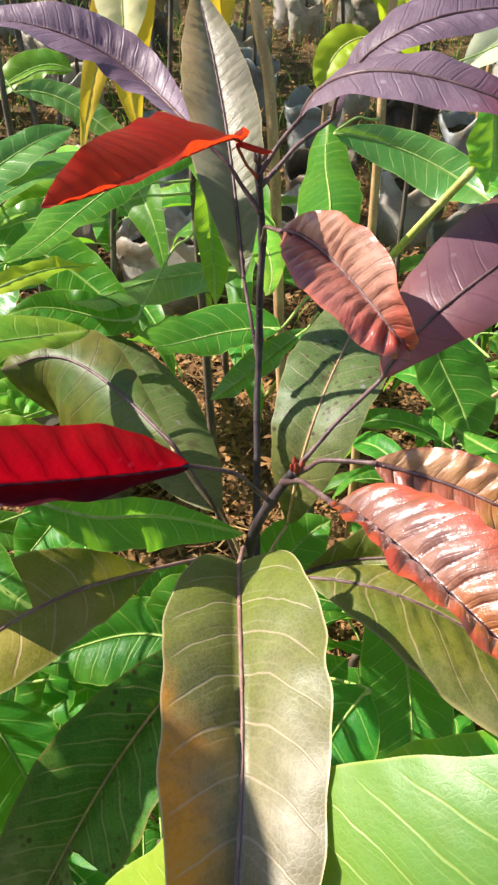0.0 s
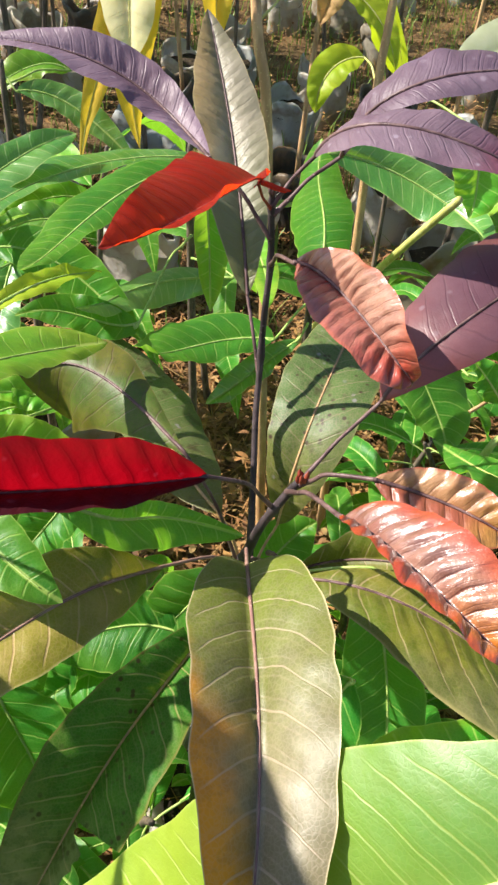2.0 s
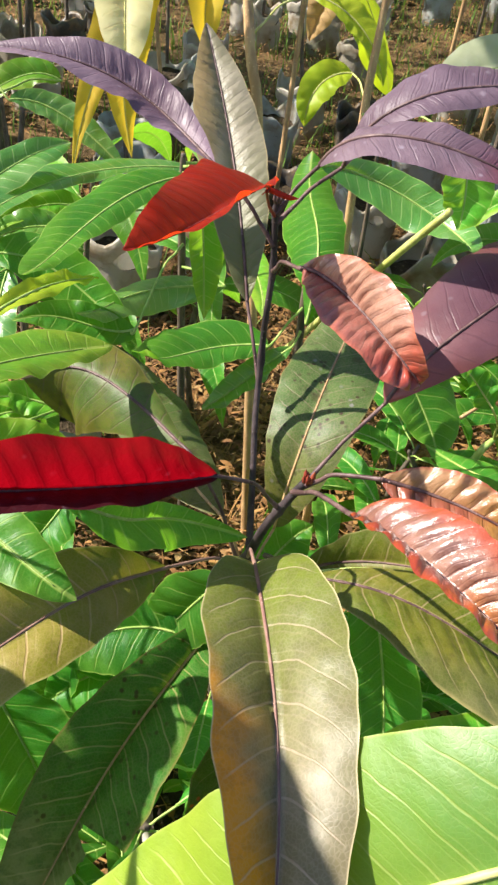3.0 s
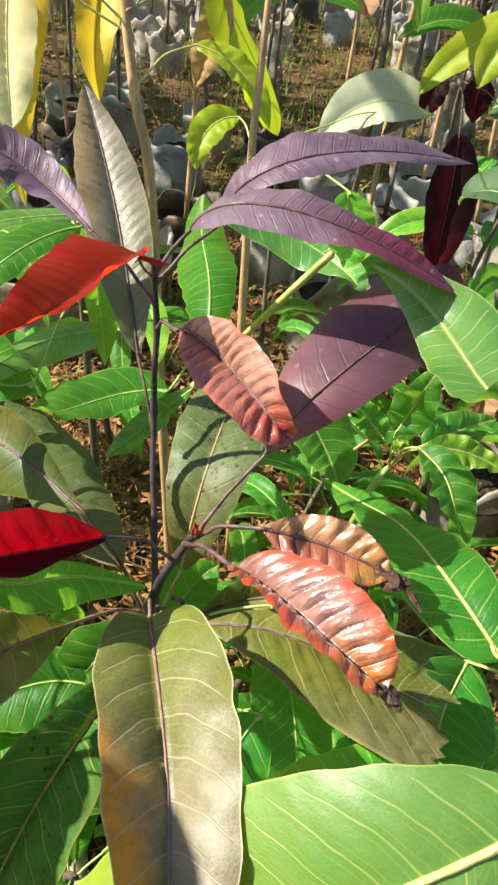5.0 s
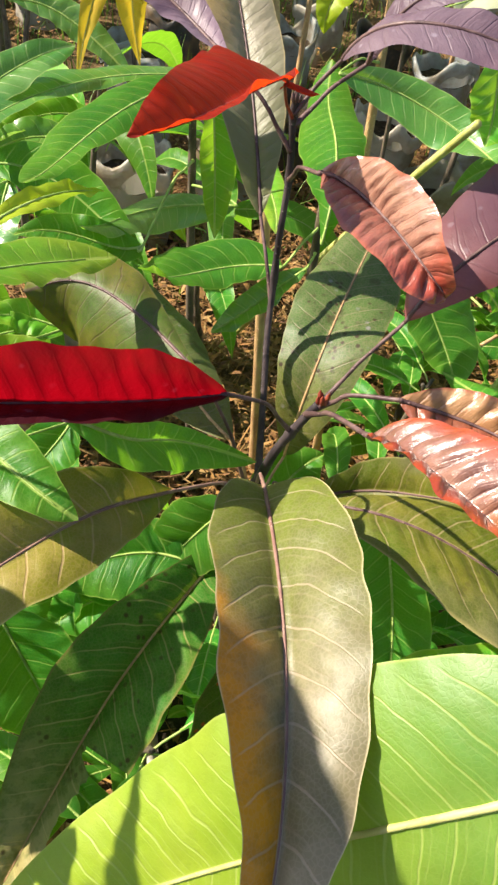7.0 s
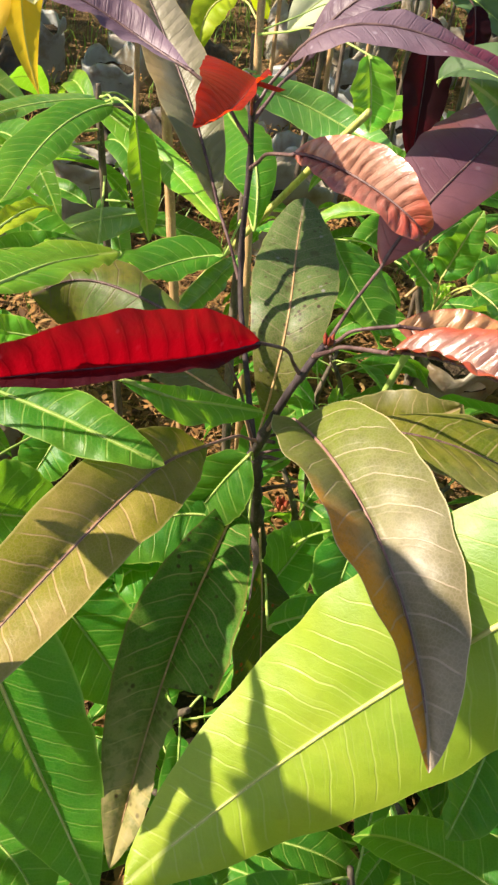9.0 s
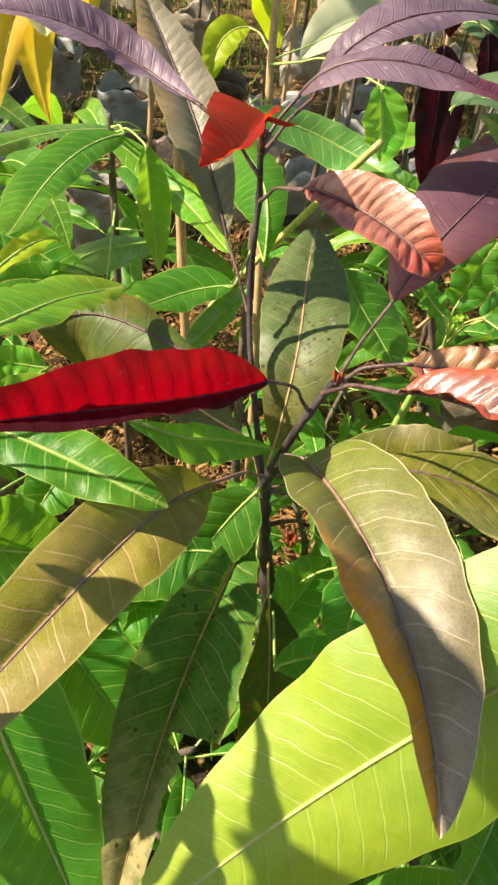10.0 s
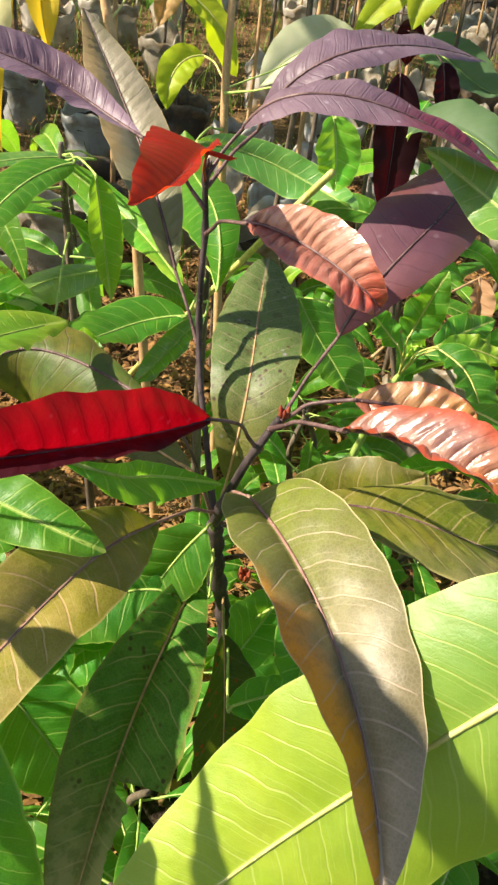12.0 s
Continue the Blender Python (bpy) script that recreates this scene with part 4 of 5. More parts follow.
blade(left_sapling, "green", (-0.1902, 0.149, 0.2234), (-0.1739, 0.1306, 0.2133), (-0.1607, 0.1124, 0.205), (-0.1541, 0.0905, 0.1971), (0.03, 0.03), (17, 17), (0, 0), (0.62, 0.80), (-0.205, 0.21, 0.3), rib=GREENSTEM)
back_sapling = thing("mango_sapling", "green mango sapling with arching narrow leaves", "sapling", "nursery saplings")
part("stem", tube("stem", [(-0.03, 0.59, -0.01), (-0.038, 0.58, 0.25), (-0.042, 0.57, 0.44), (-0.042, 0.57, 0.475)], [0.005, 0.004, 0.003, 0.002], GREYSTEM, 8), back_sapling)
blade(back_sapling, "glossy", (-0.0114, 0.6026, 0.45), (-0.1001, 0.5643, 0.4606), (-0.1569, 0.502, 0.4607), (-0.1833, 0.4228, 0.4616), (0.0129, 0.0183), (25, -15), (-2, 40), (0.76, 0.66), (-0.042, 0.57, 0.468), rib=GREENSTEM)
blade(back_sapling, "green", (-0.0375, 0.5279, 0.4739), (-0.0843, 0.4776, 0.4725), (-0.1128, 0.419, 0.4669), (-0.1265, 0.3624, 0.4768), (0.0146, 0.0236), (12, -16), (17, 16), (0.43, 0.81), (-0.042, 0.57, 0.465), rib=GREENSTEM)
blade(back_sapling, "lime", (-0.0457, 0.5679, 0.4602), (0.0013, 0.5213, 0.4311), (0.0147, 0.4499, 0.4297), (0.0089, 0.3754, 0.4502), (0.0123, 0.0133), (14, -3), (-3, 10), (0.44, 1.00), (-0.042, 0.57, 0.46), rib=GREENSTEM)
blade(back_sapling, "lime", (-0.0289, 0.4808, 0.4827), (-0.026, 0.479, 0.452), (-0.0241, 0.4749, 0.4228), (-0.0228, 0.4626, 0.3942), (0.0145, 0.0103), (15, 16), (0, -1), (0.63, 0.85), (-0.042, 0.57, 0.46), rib=GREENSTEM)
blade(back_sapling, "glossy", (-0.0051, 0.5324, 0.3843), (-0.0657, 0.4965, 0.3962), (-0.0877, 0.4281, 0.4219), (-0.0983, 0.3648, 0.4529), (0.0187, 0.0192), (-16, -30), (10, 4), (0.53, 0.83), (-0.04, 0.57, 0.38), rib=GREENSTEM)
blade(back_sapling, "lime", (-0.1124, 0.5464, 0.4353), (-0.137, 0.5434, 0.4395), (-0.1587, 0.5266, 0.439), (-0.1831, 0.5039, 0.4306), (0.013, 0.013), (17, 17), (0, 0), (0.62, 0.80), (-0.042, 0.57, 0.44), rib=GREENSTEM)
blade(back_sapling, "glossy", (-0.1252, 0.5196, 0.4311), (-0.1449, 0.5163, 0.4336), (-0.1643, 0.5099, 0.4311), (-0.1871, 0.4974, 0.4205), (0.014, 0.014), (17, 17), (0, 0), (0.62, 0.80), (-0.042, 0.57, 0.43), rib=GREENSTEM)
blade(back_sapling, "green", (-0.0678, 0.407, 0.4182), (-0.0889, 0.4041, 0.4187), (-0.1131, 0.4035, 0.4258), (-0.1428, 0.3958, 0.4267), (0.014, 0.014), (17, 17), (0, 0), (0.62, 0.80), (-0.04, 0.572, 0.4), rib=GREENSTEM)
low_sapling = thing("mango_sapling", "low green mango sapling behind the purple one", "sapling", "nursery saplings")
part("stem", tube("stem", [(0.06, 0.47, -0.01), (0.05, 0.465, 0.25), (0.048, 0.46, 0.41), (0.048, 0.46, 0.43)], [0.005, 0.004, 0.003, 0.002], GREYSTEM, 8), low_sapling)
blade(low_sapling, "green", (0.0197, 0.4049, 0.4112), (-0.0201, 0.399, 0.4108), (-0.0473, 0.3721, 0.4199), (-0.0572, 0.3393, 0.4475), (0.0174, 0.024), (26, -21), (-3, -28), (0.55, 0.77), (0.048, 0.46, 0.41), rib=GREENSTEM)
blade(low_sapling, "glossy", (0.037, 0.4174, 0.4035), (0.0156, 0.4032, 0.3939), (-0.0038, 0.3894, 0.3852), (-0.0236, 0.3753, 0.3791), (0.0107, 0.0105), (35, 19), (-15, 1), (0.70, 0.73), (0.048, 0.46, 0.39), rib=GREENSTEM)
blade(low_sapling, "green", (0.0432, 0.4136, 0.4241), (0.0504, 0.4558, 0.4647), (0.0531, 0.5223, 0.464), (0.058, 0.5796, 0.4806), (0.031, 0.0221), (-57, -9), (17, 10), (0.72, 0.59), (0.048, 0.46, 0.42), rib=GREENSTEM)
far_left_sapling = thing("mango_sapling", "green mango sapling with dark leaves", "sapling", "nursery saplings")
part("stem", tube("stem", [(-0.2, 0.67, -0.01), (-0.2, 0.665, 0.25), (-0.2, 0.66, 0.45), (-0.2, 0.665, 0.5)], [0.005, 0.004, 0.003, 0.002], GREYSTEM, 8), far_left_sapling)
blade(far_left_sapling, "glossy", (-0.2051, 0.4804, 0.4538), (-0.1802, 0.5106, 0.4639), (-0.1537, 0.537, 0.4755), (-0.1249, 0.5603, 0.4807), (0.0139, 0.02), (15, 17), (5, 0), (0.67, 0.71), (-0.2, 0.62, 0.45), rib=GREENSTEM)
blade(far_left_sapling, "glossy", (-0.188, 0.6549, 0.4787), (-0.155, 0.6608, 0.4727), (-0.1216, 0.6506, 0.4551), (-0.0913, 0.6358, 0.4325), (0.014, 0.014), (17, 17), (0, 0), (0.62, 0.80), (-0.2, 0.665, 0.49), rib=GREENSTEM)
blade(far_left_sapling, "lime", (-0.1561, 0.7257, 0.4771), (-0.18, 0.7221, 0.4822), (-0.209, 0.7119, 0.4717), (-0.2475, 0.6932, 0.4489), (0.016, 0.016), (17, 17), (0, 0), (0.62, 0.80), (-0.2, 0.665, 0.48), rib=GREENSTEM)
blade(far_left_sapling, "green", (-0.1704, 0.4641, 0.436), (-0.136, 0.4611, 0.4334), (-0.1029, 0.4479, 0.4171), (-0.0678, 0.4175, 0.3975), (0.02, 0.02), (17, 17), (0, 0), (0.62, 0.80), (-0.2, 0.62, 0.44), rib=GREENSTEM)
tan_sapling = thing("mango_sapling", "tan-stemmed mango sapling with yellowing leaves", "sapling", "nursery saplings")
part("stem", tube("stem", [(0.115, 0.6, -0.01), (0.108, 0.61, 0.25), (0.102, 0.618, 0.48), (0.104, 0.622, 0.58), (0.11, 0.63, 0.72)], [0.005, 0.0042, 0.0036, 0.003, 0.002], TAN, 8), tan_sapling)
blade(tan_sapling, "glossy", (0.0597, 0.5487, 0.4814), (0.1218, 0.5488, 0.4643), (0.162, 0.5137, 0.4503), (0.1515, 0.4459, 0.467), (0.0161, 0.0239), (30, 5), (-13, 23), (0.67, 0.76), (0.1, 0.615, 0.47), rib=GREENSTEM)
blade(tan_sapling, "lime", (0.156, 0.5131, 0.5125), (0.1583, 0.5056, 0.4941), (0.1588, 0.498, 0.4755), (0.1539, 0.4838, 0.4645), (0.02, 0.02), (17, 17), (0, 0), (0.62, 0.80), (0.1, 0.615, 0.5), rib=GREENSTEM)
blade(tan_sapling, "chartreuse", (0.0997, 0.684, 0.5127), (0.0788, 0.6753, 0.5102), (0.0641, 0.6626, 0.4979), (0.0597, 0.6553, 0.4748), (0.016, 0.016), (17, 17), (0, 0), (0.62, 0.80), (0.103, 0.62, 0.505), rib=YELLOWSTEM)
yellow_sapling = thing("mango_sapling", "tall tan-stemmed sapling with hanging yellow leaves", "sapling", "nursery saplings")
part("stem", tube("stem", [(0.045, 0.6, -0.01), (0.03, 0.605, 0.25), (0.018, 0.612, 0.47), (0.006, 0.618, 0.54), (-0.001, 0.636, 0.6), (-0.008, 0.65, 0.72)], [0.0055, 0.005, 0.0046, 0.0042, 0.0038, 0.003], TAN, 8), yellow_sapling)
blade(yellow_sapling, "chartreuse", (0.0699, 0.7111, 0.6245), (0.0994, 0.7093, 0.5765), (0.1275, 0.7256, 0.5319), (0.148, 0.7369, 0.4827), (0.0214, 0.0306), (-18, -7), (7, 3), (0.63, 0.71), (0, 0.63, 0.62), rib=YELLOWSTEM)
blade(yellow_sapling, "cream", (-0.0775, 0.6702, 0.6500), (-0.0853, 0.6378, 0.6076), (-0.0874, 0.6072, 0.5689), (-0.0847, 0.5738, 0.5280), (0.0225, 0.0235), (10, 10), (0, 0), (0.55, 0.55), (-0.004, 0.64, 0.62), rib=YELLOWSTEM, fine=50, label="pale cream-yellow hanging leaf")
blade(yellow_sapling, "golden", (-0.08, 0.645, 0.612), (-0.0972, 0.6352, 0.55), (-0.1202, 0.6235, 0.4896), (-0.1339, 0.6095, 0.4263), (0.0165, 0.0165), (18, 17), (2, 0), (0.61, 1.50), (0, 0.635, 0.585), rib=YELLOWSTEM)
blade(yellow_sapling, "golden", (-0.0567, 0.6277, 0.6284), (-0.0806, 0.6329, 0.5691), (-0.0912, 0.6313, 0.5117), (-0.0848, 0.6199, 0.4498), (0.0193, 0.0219), (-1, 11), (1, 0), (0.61, 1.00), (0, 0.635, 0.59), rib=YELLOWSTEM)
blade(yellow_sapling, "chartreuse", (0.0582, 0.6878, 0.5683), (0.0856, 0.6798, 0.5595), (0.1083, 0.6697, 0.5403), (0.1221, 0.6582, 0.5105), (0.013, 0.013), (17, 17), (0, 0), (0.62, 0.80), (0.004, 0.63, 0.545), rib=YELLOWSTEM)
blade(yellow_sapling, "dry", (0.0812, 0.7102, 0.6121), (0.0777, 0.7068, 0.5827), (0.0698, 0.7039, 0.5568), (0.0609, 0.7005, 0.5316), (0.016, 0.016), (17, 17), (0, 0), (0.62, 0.80), (0, 0.63, 0.6), rib=TAN, quilt=0.001)
blade(yellow_sapling, "golden", (-0.0215, 0.9139, 0.6182), (-0.0201, 0.8787, 0.5758), (-0.0265, 0.8485, 0.5338), (-0.0236, 0.8387, 0.4786), (0.0318, 0.0271), (37, 35), (7, 4), (0.62, 0.88), (0, 0.64, 0.64), rib=YELLOWSTEM)
blade(yellow_sapling, "dry", (0.2412, 0.9426, 0.6007), (0.2534, 0.9189, 0.5924), (0.2607, 0.8959, 0.5830), (0.2623, 0.8824, 0.5662), (0.019, 0.015), (30, 25), (0, 0), (0.70, 0.60), (-0.005, 0.648, 0.70), rib=TAN, quilt=0.001, label="curled tan dry leaf")
maroon_sapling = thing("mango_sapling", "thin sapling with hanging dark maroon young leaves", "sapling", "nursery saplings")
part("stem", tube("stem", [(0.424, 0.945, -0.01), (0.418, 0.94, 0.25), (0.414, 0.935, 0.498), (0.414, 0.935, 0.519)], [0.004, 0.0035, 0.002, 0.0012], GREYSTEM, 8), maroon_sapling)
blade(maroon_sapling, "maroon", (0.3702, 0.8135, 0.4713), (0.3694, 0.799, 0.4214), (0.3648, 0.7827, 0.37), (0.3575, 0.7641, 0.3177), (0.0312, 0.0312), (17, 17), (0, 0), (0.62, 0.80), (0.414, 0.935, 0.491), rib=TWIG)
blade(maroon_sapling, "maroon", (0.3936, 0.9395, 0.5035), (0.3854, 0.9402, 0.4879), (0.3785, 0.9395, 0.4702), (0.3763, 0.936, 0.4516), (0.017, 0.017), (17, 17), (0, 0), (0.62, 0.80), (0.414, 0.935, 0.505), rib=TWIG)
blade(maroon_sapling, "maroon", (0.4341, 0.9196, 0.5084), (0.4304, 0.9184, 0.4934), (0.4286, 0.9155, 0.4764), (0.429, 0.9104, 0.4562), (0.0199, 0.0199), (17, 17), (0, 0), (0.62, 0.80), (0.414, 0.935, 0.512), rib=TWIG)
blade(maroon_sapling, "maroon", (0.4545, 0.8662, 0.4712), (0.4581, 0.8589, 0.452), (0.4598, 0.8512, 0.429), (0.4595, 0.8439, 0.4055), (0.0199, 0.0199), (17, 17), (0, 0), (0.62, 0.80), (0.414, 0.935, 0.498), rib=TWIG)
blade(maroon_sapling, "purple", (0.4147, 1.0035, 0.4536), (0.3843, 0.9811, 0.4498), (0.3546, 0.9571, 0.4440), (0.3250, 0.9384, 0.4288), (0.016, 0.016), (12, 12), (0, 0), (0.62, 0.9), (0.414, 0.935, 0.512), rib=TWIG, label="pale mauve young leaf")
bright_sapling = thing("mango_sapling", "sapling with bright yellow-green drooping leaves", "sapling", "nursery saplings")
part("stem", tube("stem", [(0.522, 0.945, -0.01), (0.516, 0.94, 0.28), (0.51, 0.935, 0.527), (0.51, 0.935, 0.583)], [0.004, 0.0035, 0.0026, 0.0015], GREYSTEM, 8), bright_sapling)
blade(bright_sapling, "chartreuse", (0.484, 0.9028, 0.5787), (0.4328, 0.9128, 0.5583), (0.3857, 0.9152, 0.5239), (0.3502, 0.9085, 0.4864), (0.0227, 0.0227), (17, 17), (0, 0), (0.62, 0.80), (0.51, 0.935, 0.555), rib=YELLOWSTEM)
blade(bright_sapling, "chartreuse", (0.4889, 0.8997, 0.5781), (0.4468, 0.8897, 0.5657), (0.4205, 0.8833, 0.5374), (0.405, 0.869, 0.5055), (0.0256, 0.0256), (17, 17), (0, 0), (0.62, 0.80), (0.51, 0.935, 0.555), rib=YELLOWSTEM)
blade(bright_sapling, "dusty", (0.3683, 0.7638, 0.4158), (0.3854, 0.727, 0.4379), (0.4006, 0.6826, 0.4396), (0.4137, 0.633, 0.4287), (0.0426, 0.0426), (17, 17), (0, 0), (0.62, 0.80), (0.51, 0.935, 0.413), rib=GREENSTEM)
blade(bright_sapling, "dusty", (0.4792, 0.9667, 0.4608), (0.4998, 0.9379, 0.4605), (0.5274, 0.8984, 0.441), (0.5519, 0.8628, 0.436), (0.0426, 0.0426), (17, 17), (0, 0), (0.62, 0.80), (0.51, 0.935, 0.456), rib=GREENSTEM)
pale_sapling = thing("mango_sapling", "slender sapling with one pale dusty leaf", "sapling", "nursery saplings")
part("stem", tube("stem", [(0.198, 0.917, -0.01), (0.192, 0.911, 0.22), (0.188, 0.907, 0.427)], [0.004, 0.0034, 0.002], GREYSTEM, 8), pale_sapling)
blade(pale_sapling, "pale", (0.3828, 0.9343, 0.4571), (0.335, 0.943, 0.469), (0.2885, 0.9436, 0.4579), (0.2421, 0.9355, 0.4226), (0.0398, 0.0398), (17, 17), (0, 0), (0.62, 0.80), (0.188, 0.907, 0.427), rib=GREENSTEM)
side_sapling = thing("mango_sapling", "small green sapling with a young leaf cluster", "sapling", "nursery saplings")
part("stem", tube("stem", [(0.151, 0.422, -0.01), (0.156, 0.397, 0.206), (0.1605, 0.3615, 0.3490), (0.1712, 0.3622, 0.3739)], [0.0036, 0.0034, 0.0030, 0.0018], GREENSTEM, 8, (0.66,)), side_sapling, "pale green fleshy shoot")
blade(side_sapling, "green", (0.1138, 0.4316, 0.4042), (0.122, 0.4115, 0.3852), (0.1336, 0.3922, 0.3664), (0.1376, 0.3675, 0.3554), (0.0299, 0.0216), (-9, 16), (-9, -4), (0.63, 0.69), (0.135, 0.36, 0.42), rib=GREENSTEM, thick=0.0006)
blade(side_sapling, "dry", (0.2382, 0.3931, 0.4314), (0.2371, 0.3847, 0.4201), (0.2339, 0.3769, 0.4086), (0.2306, 0.3686, 0.3964), (0.013, 0.011), (40, 35), (0, 0), (0.6, 0.6), (0.138, 0.35, 0.40), rib=TAN, quilt=0.001, label="hanging brown withered leaf")
blade(side_sapling, "green", (0.1700, 0.3273, 0.4193), (0.1795, 0.3067, 0.4157), (0.1821, 0.2895, 0.4080), (0.1883, 0.2721, 0.3849), (0.0166, 0.0137), (14, 22), (0, 0), (0.6, 0.62), (0.1712, 0.3622, 0.3739), rib=YELLOWSTEM, thick=0.0007, ruffle=0.0024, fine=50, label="wavy-edged drooping green leaf")
blade(side_sapling, "green", (0.1783, 0.3378, 0.4120), (0.1969, 0.3455, 0.4137), (0.2153, 0.3524, 0.4144), (0.2388, 0.3607, 0.4151), (0.0137, 0.0137), (14, 20), (0, 0), (0.62, 0.8), (0.1712, 0.3622, 0.3739), rib=YELLOWSTEM, thick=0.0007, ruffle=0.0024, fine=50)
blade(side_sapling, "lime", (0.1773, 0.3323, 0.4146), (0.1952, 0.3305, 0.4140), (0.2129, 0.3280, 0.4093), (0.2306, 0.3189, 0.4029), (0.0108, 0.0116), (10, 20), (0, 0), (0.62, 0.8), (0.1712, 0.3622, 0.3739), rib=YELLOWSTEM, thick=0.0007, ruffle=0.0024, fine=50)
blade(side_sapling, "green", (0.1656, 0.3543, 0.4096), (0.1725, 0.3575, 0.4219), (0.1768, 0.3552, 0.4397), (0.1852, 0.3562, 0.4595), (0.0144, 0.0152), (10, 16), (0, 0), (0.62, 0.8), (0.1712, 0.3622, 0.3739), rib=YELLOWSTEM, thick=0.0007, ruffle=0.0024, fine=50)
blade(side_sapling, "green", (0.1582, 0.3527, 0.4055), (0.1511, 0.3580, 0.4133), (0.1435, 0.3612, 0.4217), (0.1320, 0.3602, 0.4335), (0.0108, 0.0108), (10, 16), (0, 0), (0.62, 0.8), (0.1712, 0.3622, 0.3739), rib=YELLOWSTEM, thick=0.0007, ruffle=0.0024, fine=50)
blade(side_sapling, "lime", (0.1637, 0.3491, 0.3961), (0.1658, 0.3484, 0.4039), (0.1676, 0.3453, 0.4086), (0.1712, 0.3404, 0.4101), (0.0032, 0.0032), (40, 40), (0, 0), (0.62, 0.8), (0.1712, 0.3622, 0.3739), rib=YELLOWSTEM, thick=0.0007, ruffle=0.0024, fine=50)


# ---- the yellow stub ----
stub = thing("cut_stalk", "cut yellow-green stalk leaning between the leaves", "stalk")
part("stalk", tube("stalk", [(-0.004, 0.85, -0.01), (0.050, 0.683, 0.20), (0.1047, 0.516, 0.4055), (0.129, 0.440, 0.496)], [0.0034, 0.0032, 0.0030, 0.0027], YELLOWSTEM, 8), stub)


# ---- grow bags behind ----
def grow_bag(name, mat, tall, wide, seed, label):
    bag = thing(name, label, "grow bag", "nursery grow bags")
    n, verts, faces = 36, [], []
    levels = [(0.0, 0.90), (0.02, 0.97), (0.15, 1.03), (0.27, 0.98), (0.4, 1.03), (0.52, 0.97), (0.64, 1.03), (0.76, 0.98), (0.88, 1.02), (0.97, 1.04), (1.03, 1.10), (1.0, 1.16), (0.90, 1.15), (0.82, 1.10)]
    for k, (h, r) in enumerate(levels):
        for j in range(n):
            w = 2 * math.pi * j / n
            crumple = 0.13 * noise.noise((math.cos(w) * 1.5 + seed, math.sin(w) * 1.5, h * 1.4)) + 0.05 * noise.noise((math.cos(w) * 5, math.sin(w) * 5 + seed, h * 4)) + 0.03 * noise.noise((math.cos(w) * 11 + h * 6, math.sin(w) * 11 + seed, h * 9))
            rr = wide * r * (1 + crumple)
            lift = tall * 0.30 * noise.noise((math.cos(w) * 1.6, math.sin(w) * 1.6, seed * 3.1)) * (h > 0.78)
            verts.append((rr * math.cos(w), rr * math.sin(w), h * tall + lift))
    for k in range(len(levels) - 1):
        for j in range(n):
            a, b = k * n + j, k * n + (j + 1) % n
            faces.append((a, b, b + n, a + n))
    part("bag", smooth_mesh("bag", verts, faces, mat), bag)
    verts, faces = [(0, 0, tall * 0.78)], []
    for k in (1, 2, 3):
        for j in range(n):
            w = 2 * math.pi * j / n
            r = wide * k / 3 * 0.99
            verts.append((r * math.cos(w), r * math.sin(w), tall * (0.76 + 0.05 * noise.noise((r * 40 * math.cos(w), r * 40 * math.sin(w), seed)))))
    faces = [(0, 1 + j, 1 + (j + 1) % n) for j in range(n)]
    faces += [(1 + k * n + j, 1 + k * n + n + j, 1 + k * n + n + (j + 1) % n, 1 + k * n + (j + 1) % n) for k in range(2) for j in range(n)]
    part("potting_soil", smooth_mesh("potting_soil", verts, faces, POTSOIL), bag)
    return bag


def whip(seed, tall, leaves, mats, label, reach=(0.09, 0.15), low=0.45, stem=GREYSTEM, ribs=True):
    """A thin young tree: a stem and leaves in loose whorls."""
    rng = random.Random(seed)
    tree = thing("mango_sapling", label, "sapling", "nursery saplings")
    sway = [Vector((rng.uniform(-0.02, 0.02), rng.uniform(-0.02, 0.02), tall * f)) for f in (0.35, 0.7, 1.0)]
    part("stem", tube("stem", [(0, 0, 0)] + sway, [0.0052, 0.0045, 0.0036, 0.002], stem, 7), tree)
    for i in range(leaves):
        f = low + (1 - low) * (i + 0.5) / leaves
        foot = sway[1].lerp(sway[2], (f - 0.7) / 0.3) if f > 0.7 else sway[0].lerp(sway[1], max(0, (f - 0.35) / 0.35))
        w = i * 2.4 + rng.uniform(-0.4, 0.4)
        out = Vector((math.cos(w), math.sin(w), 0))
        ln = rng.uniform(*reach)
        rise = rng.uniform(0.1, 0.5)
        a = foot + out * 0.02 + Vector((0, 0, 0.012))
        b = a + out * ln * 0.36 + Vector((0, 0, ln * rise * 0.28))
        c = a + out * ln * 0.70 + Vector((0, 0, ln * (rise * 0.28 - 0.10)))
        d = a + out * ln * 0.95 + Vector((0, 0, ln * (rise * 0.1 - 0.38)))
        hw = ln * rng.uniform(0.12, 0.15)
        blade(tree, rng.choice(mats), a, b, c, d, (hw, hw), (rng.uniform(5, 25), rng.uniform(5, 25)), (0, 0), (0.62, 0.8), foot if ribs else None, GREENSTEM if ribs else None, fine=20 if ribs else 14, across=7 if ribs else 3, seed=seed * 31 + i)
    return tree


rng = random.Random(11)
KINDS = ["crumpled dirty white plastic grow bag on soil", "grey plastic grow bag with a rolled rim", "black plastic grow bag on the nursery ground", "faded blue-white plastic grow bag"]
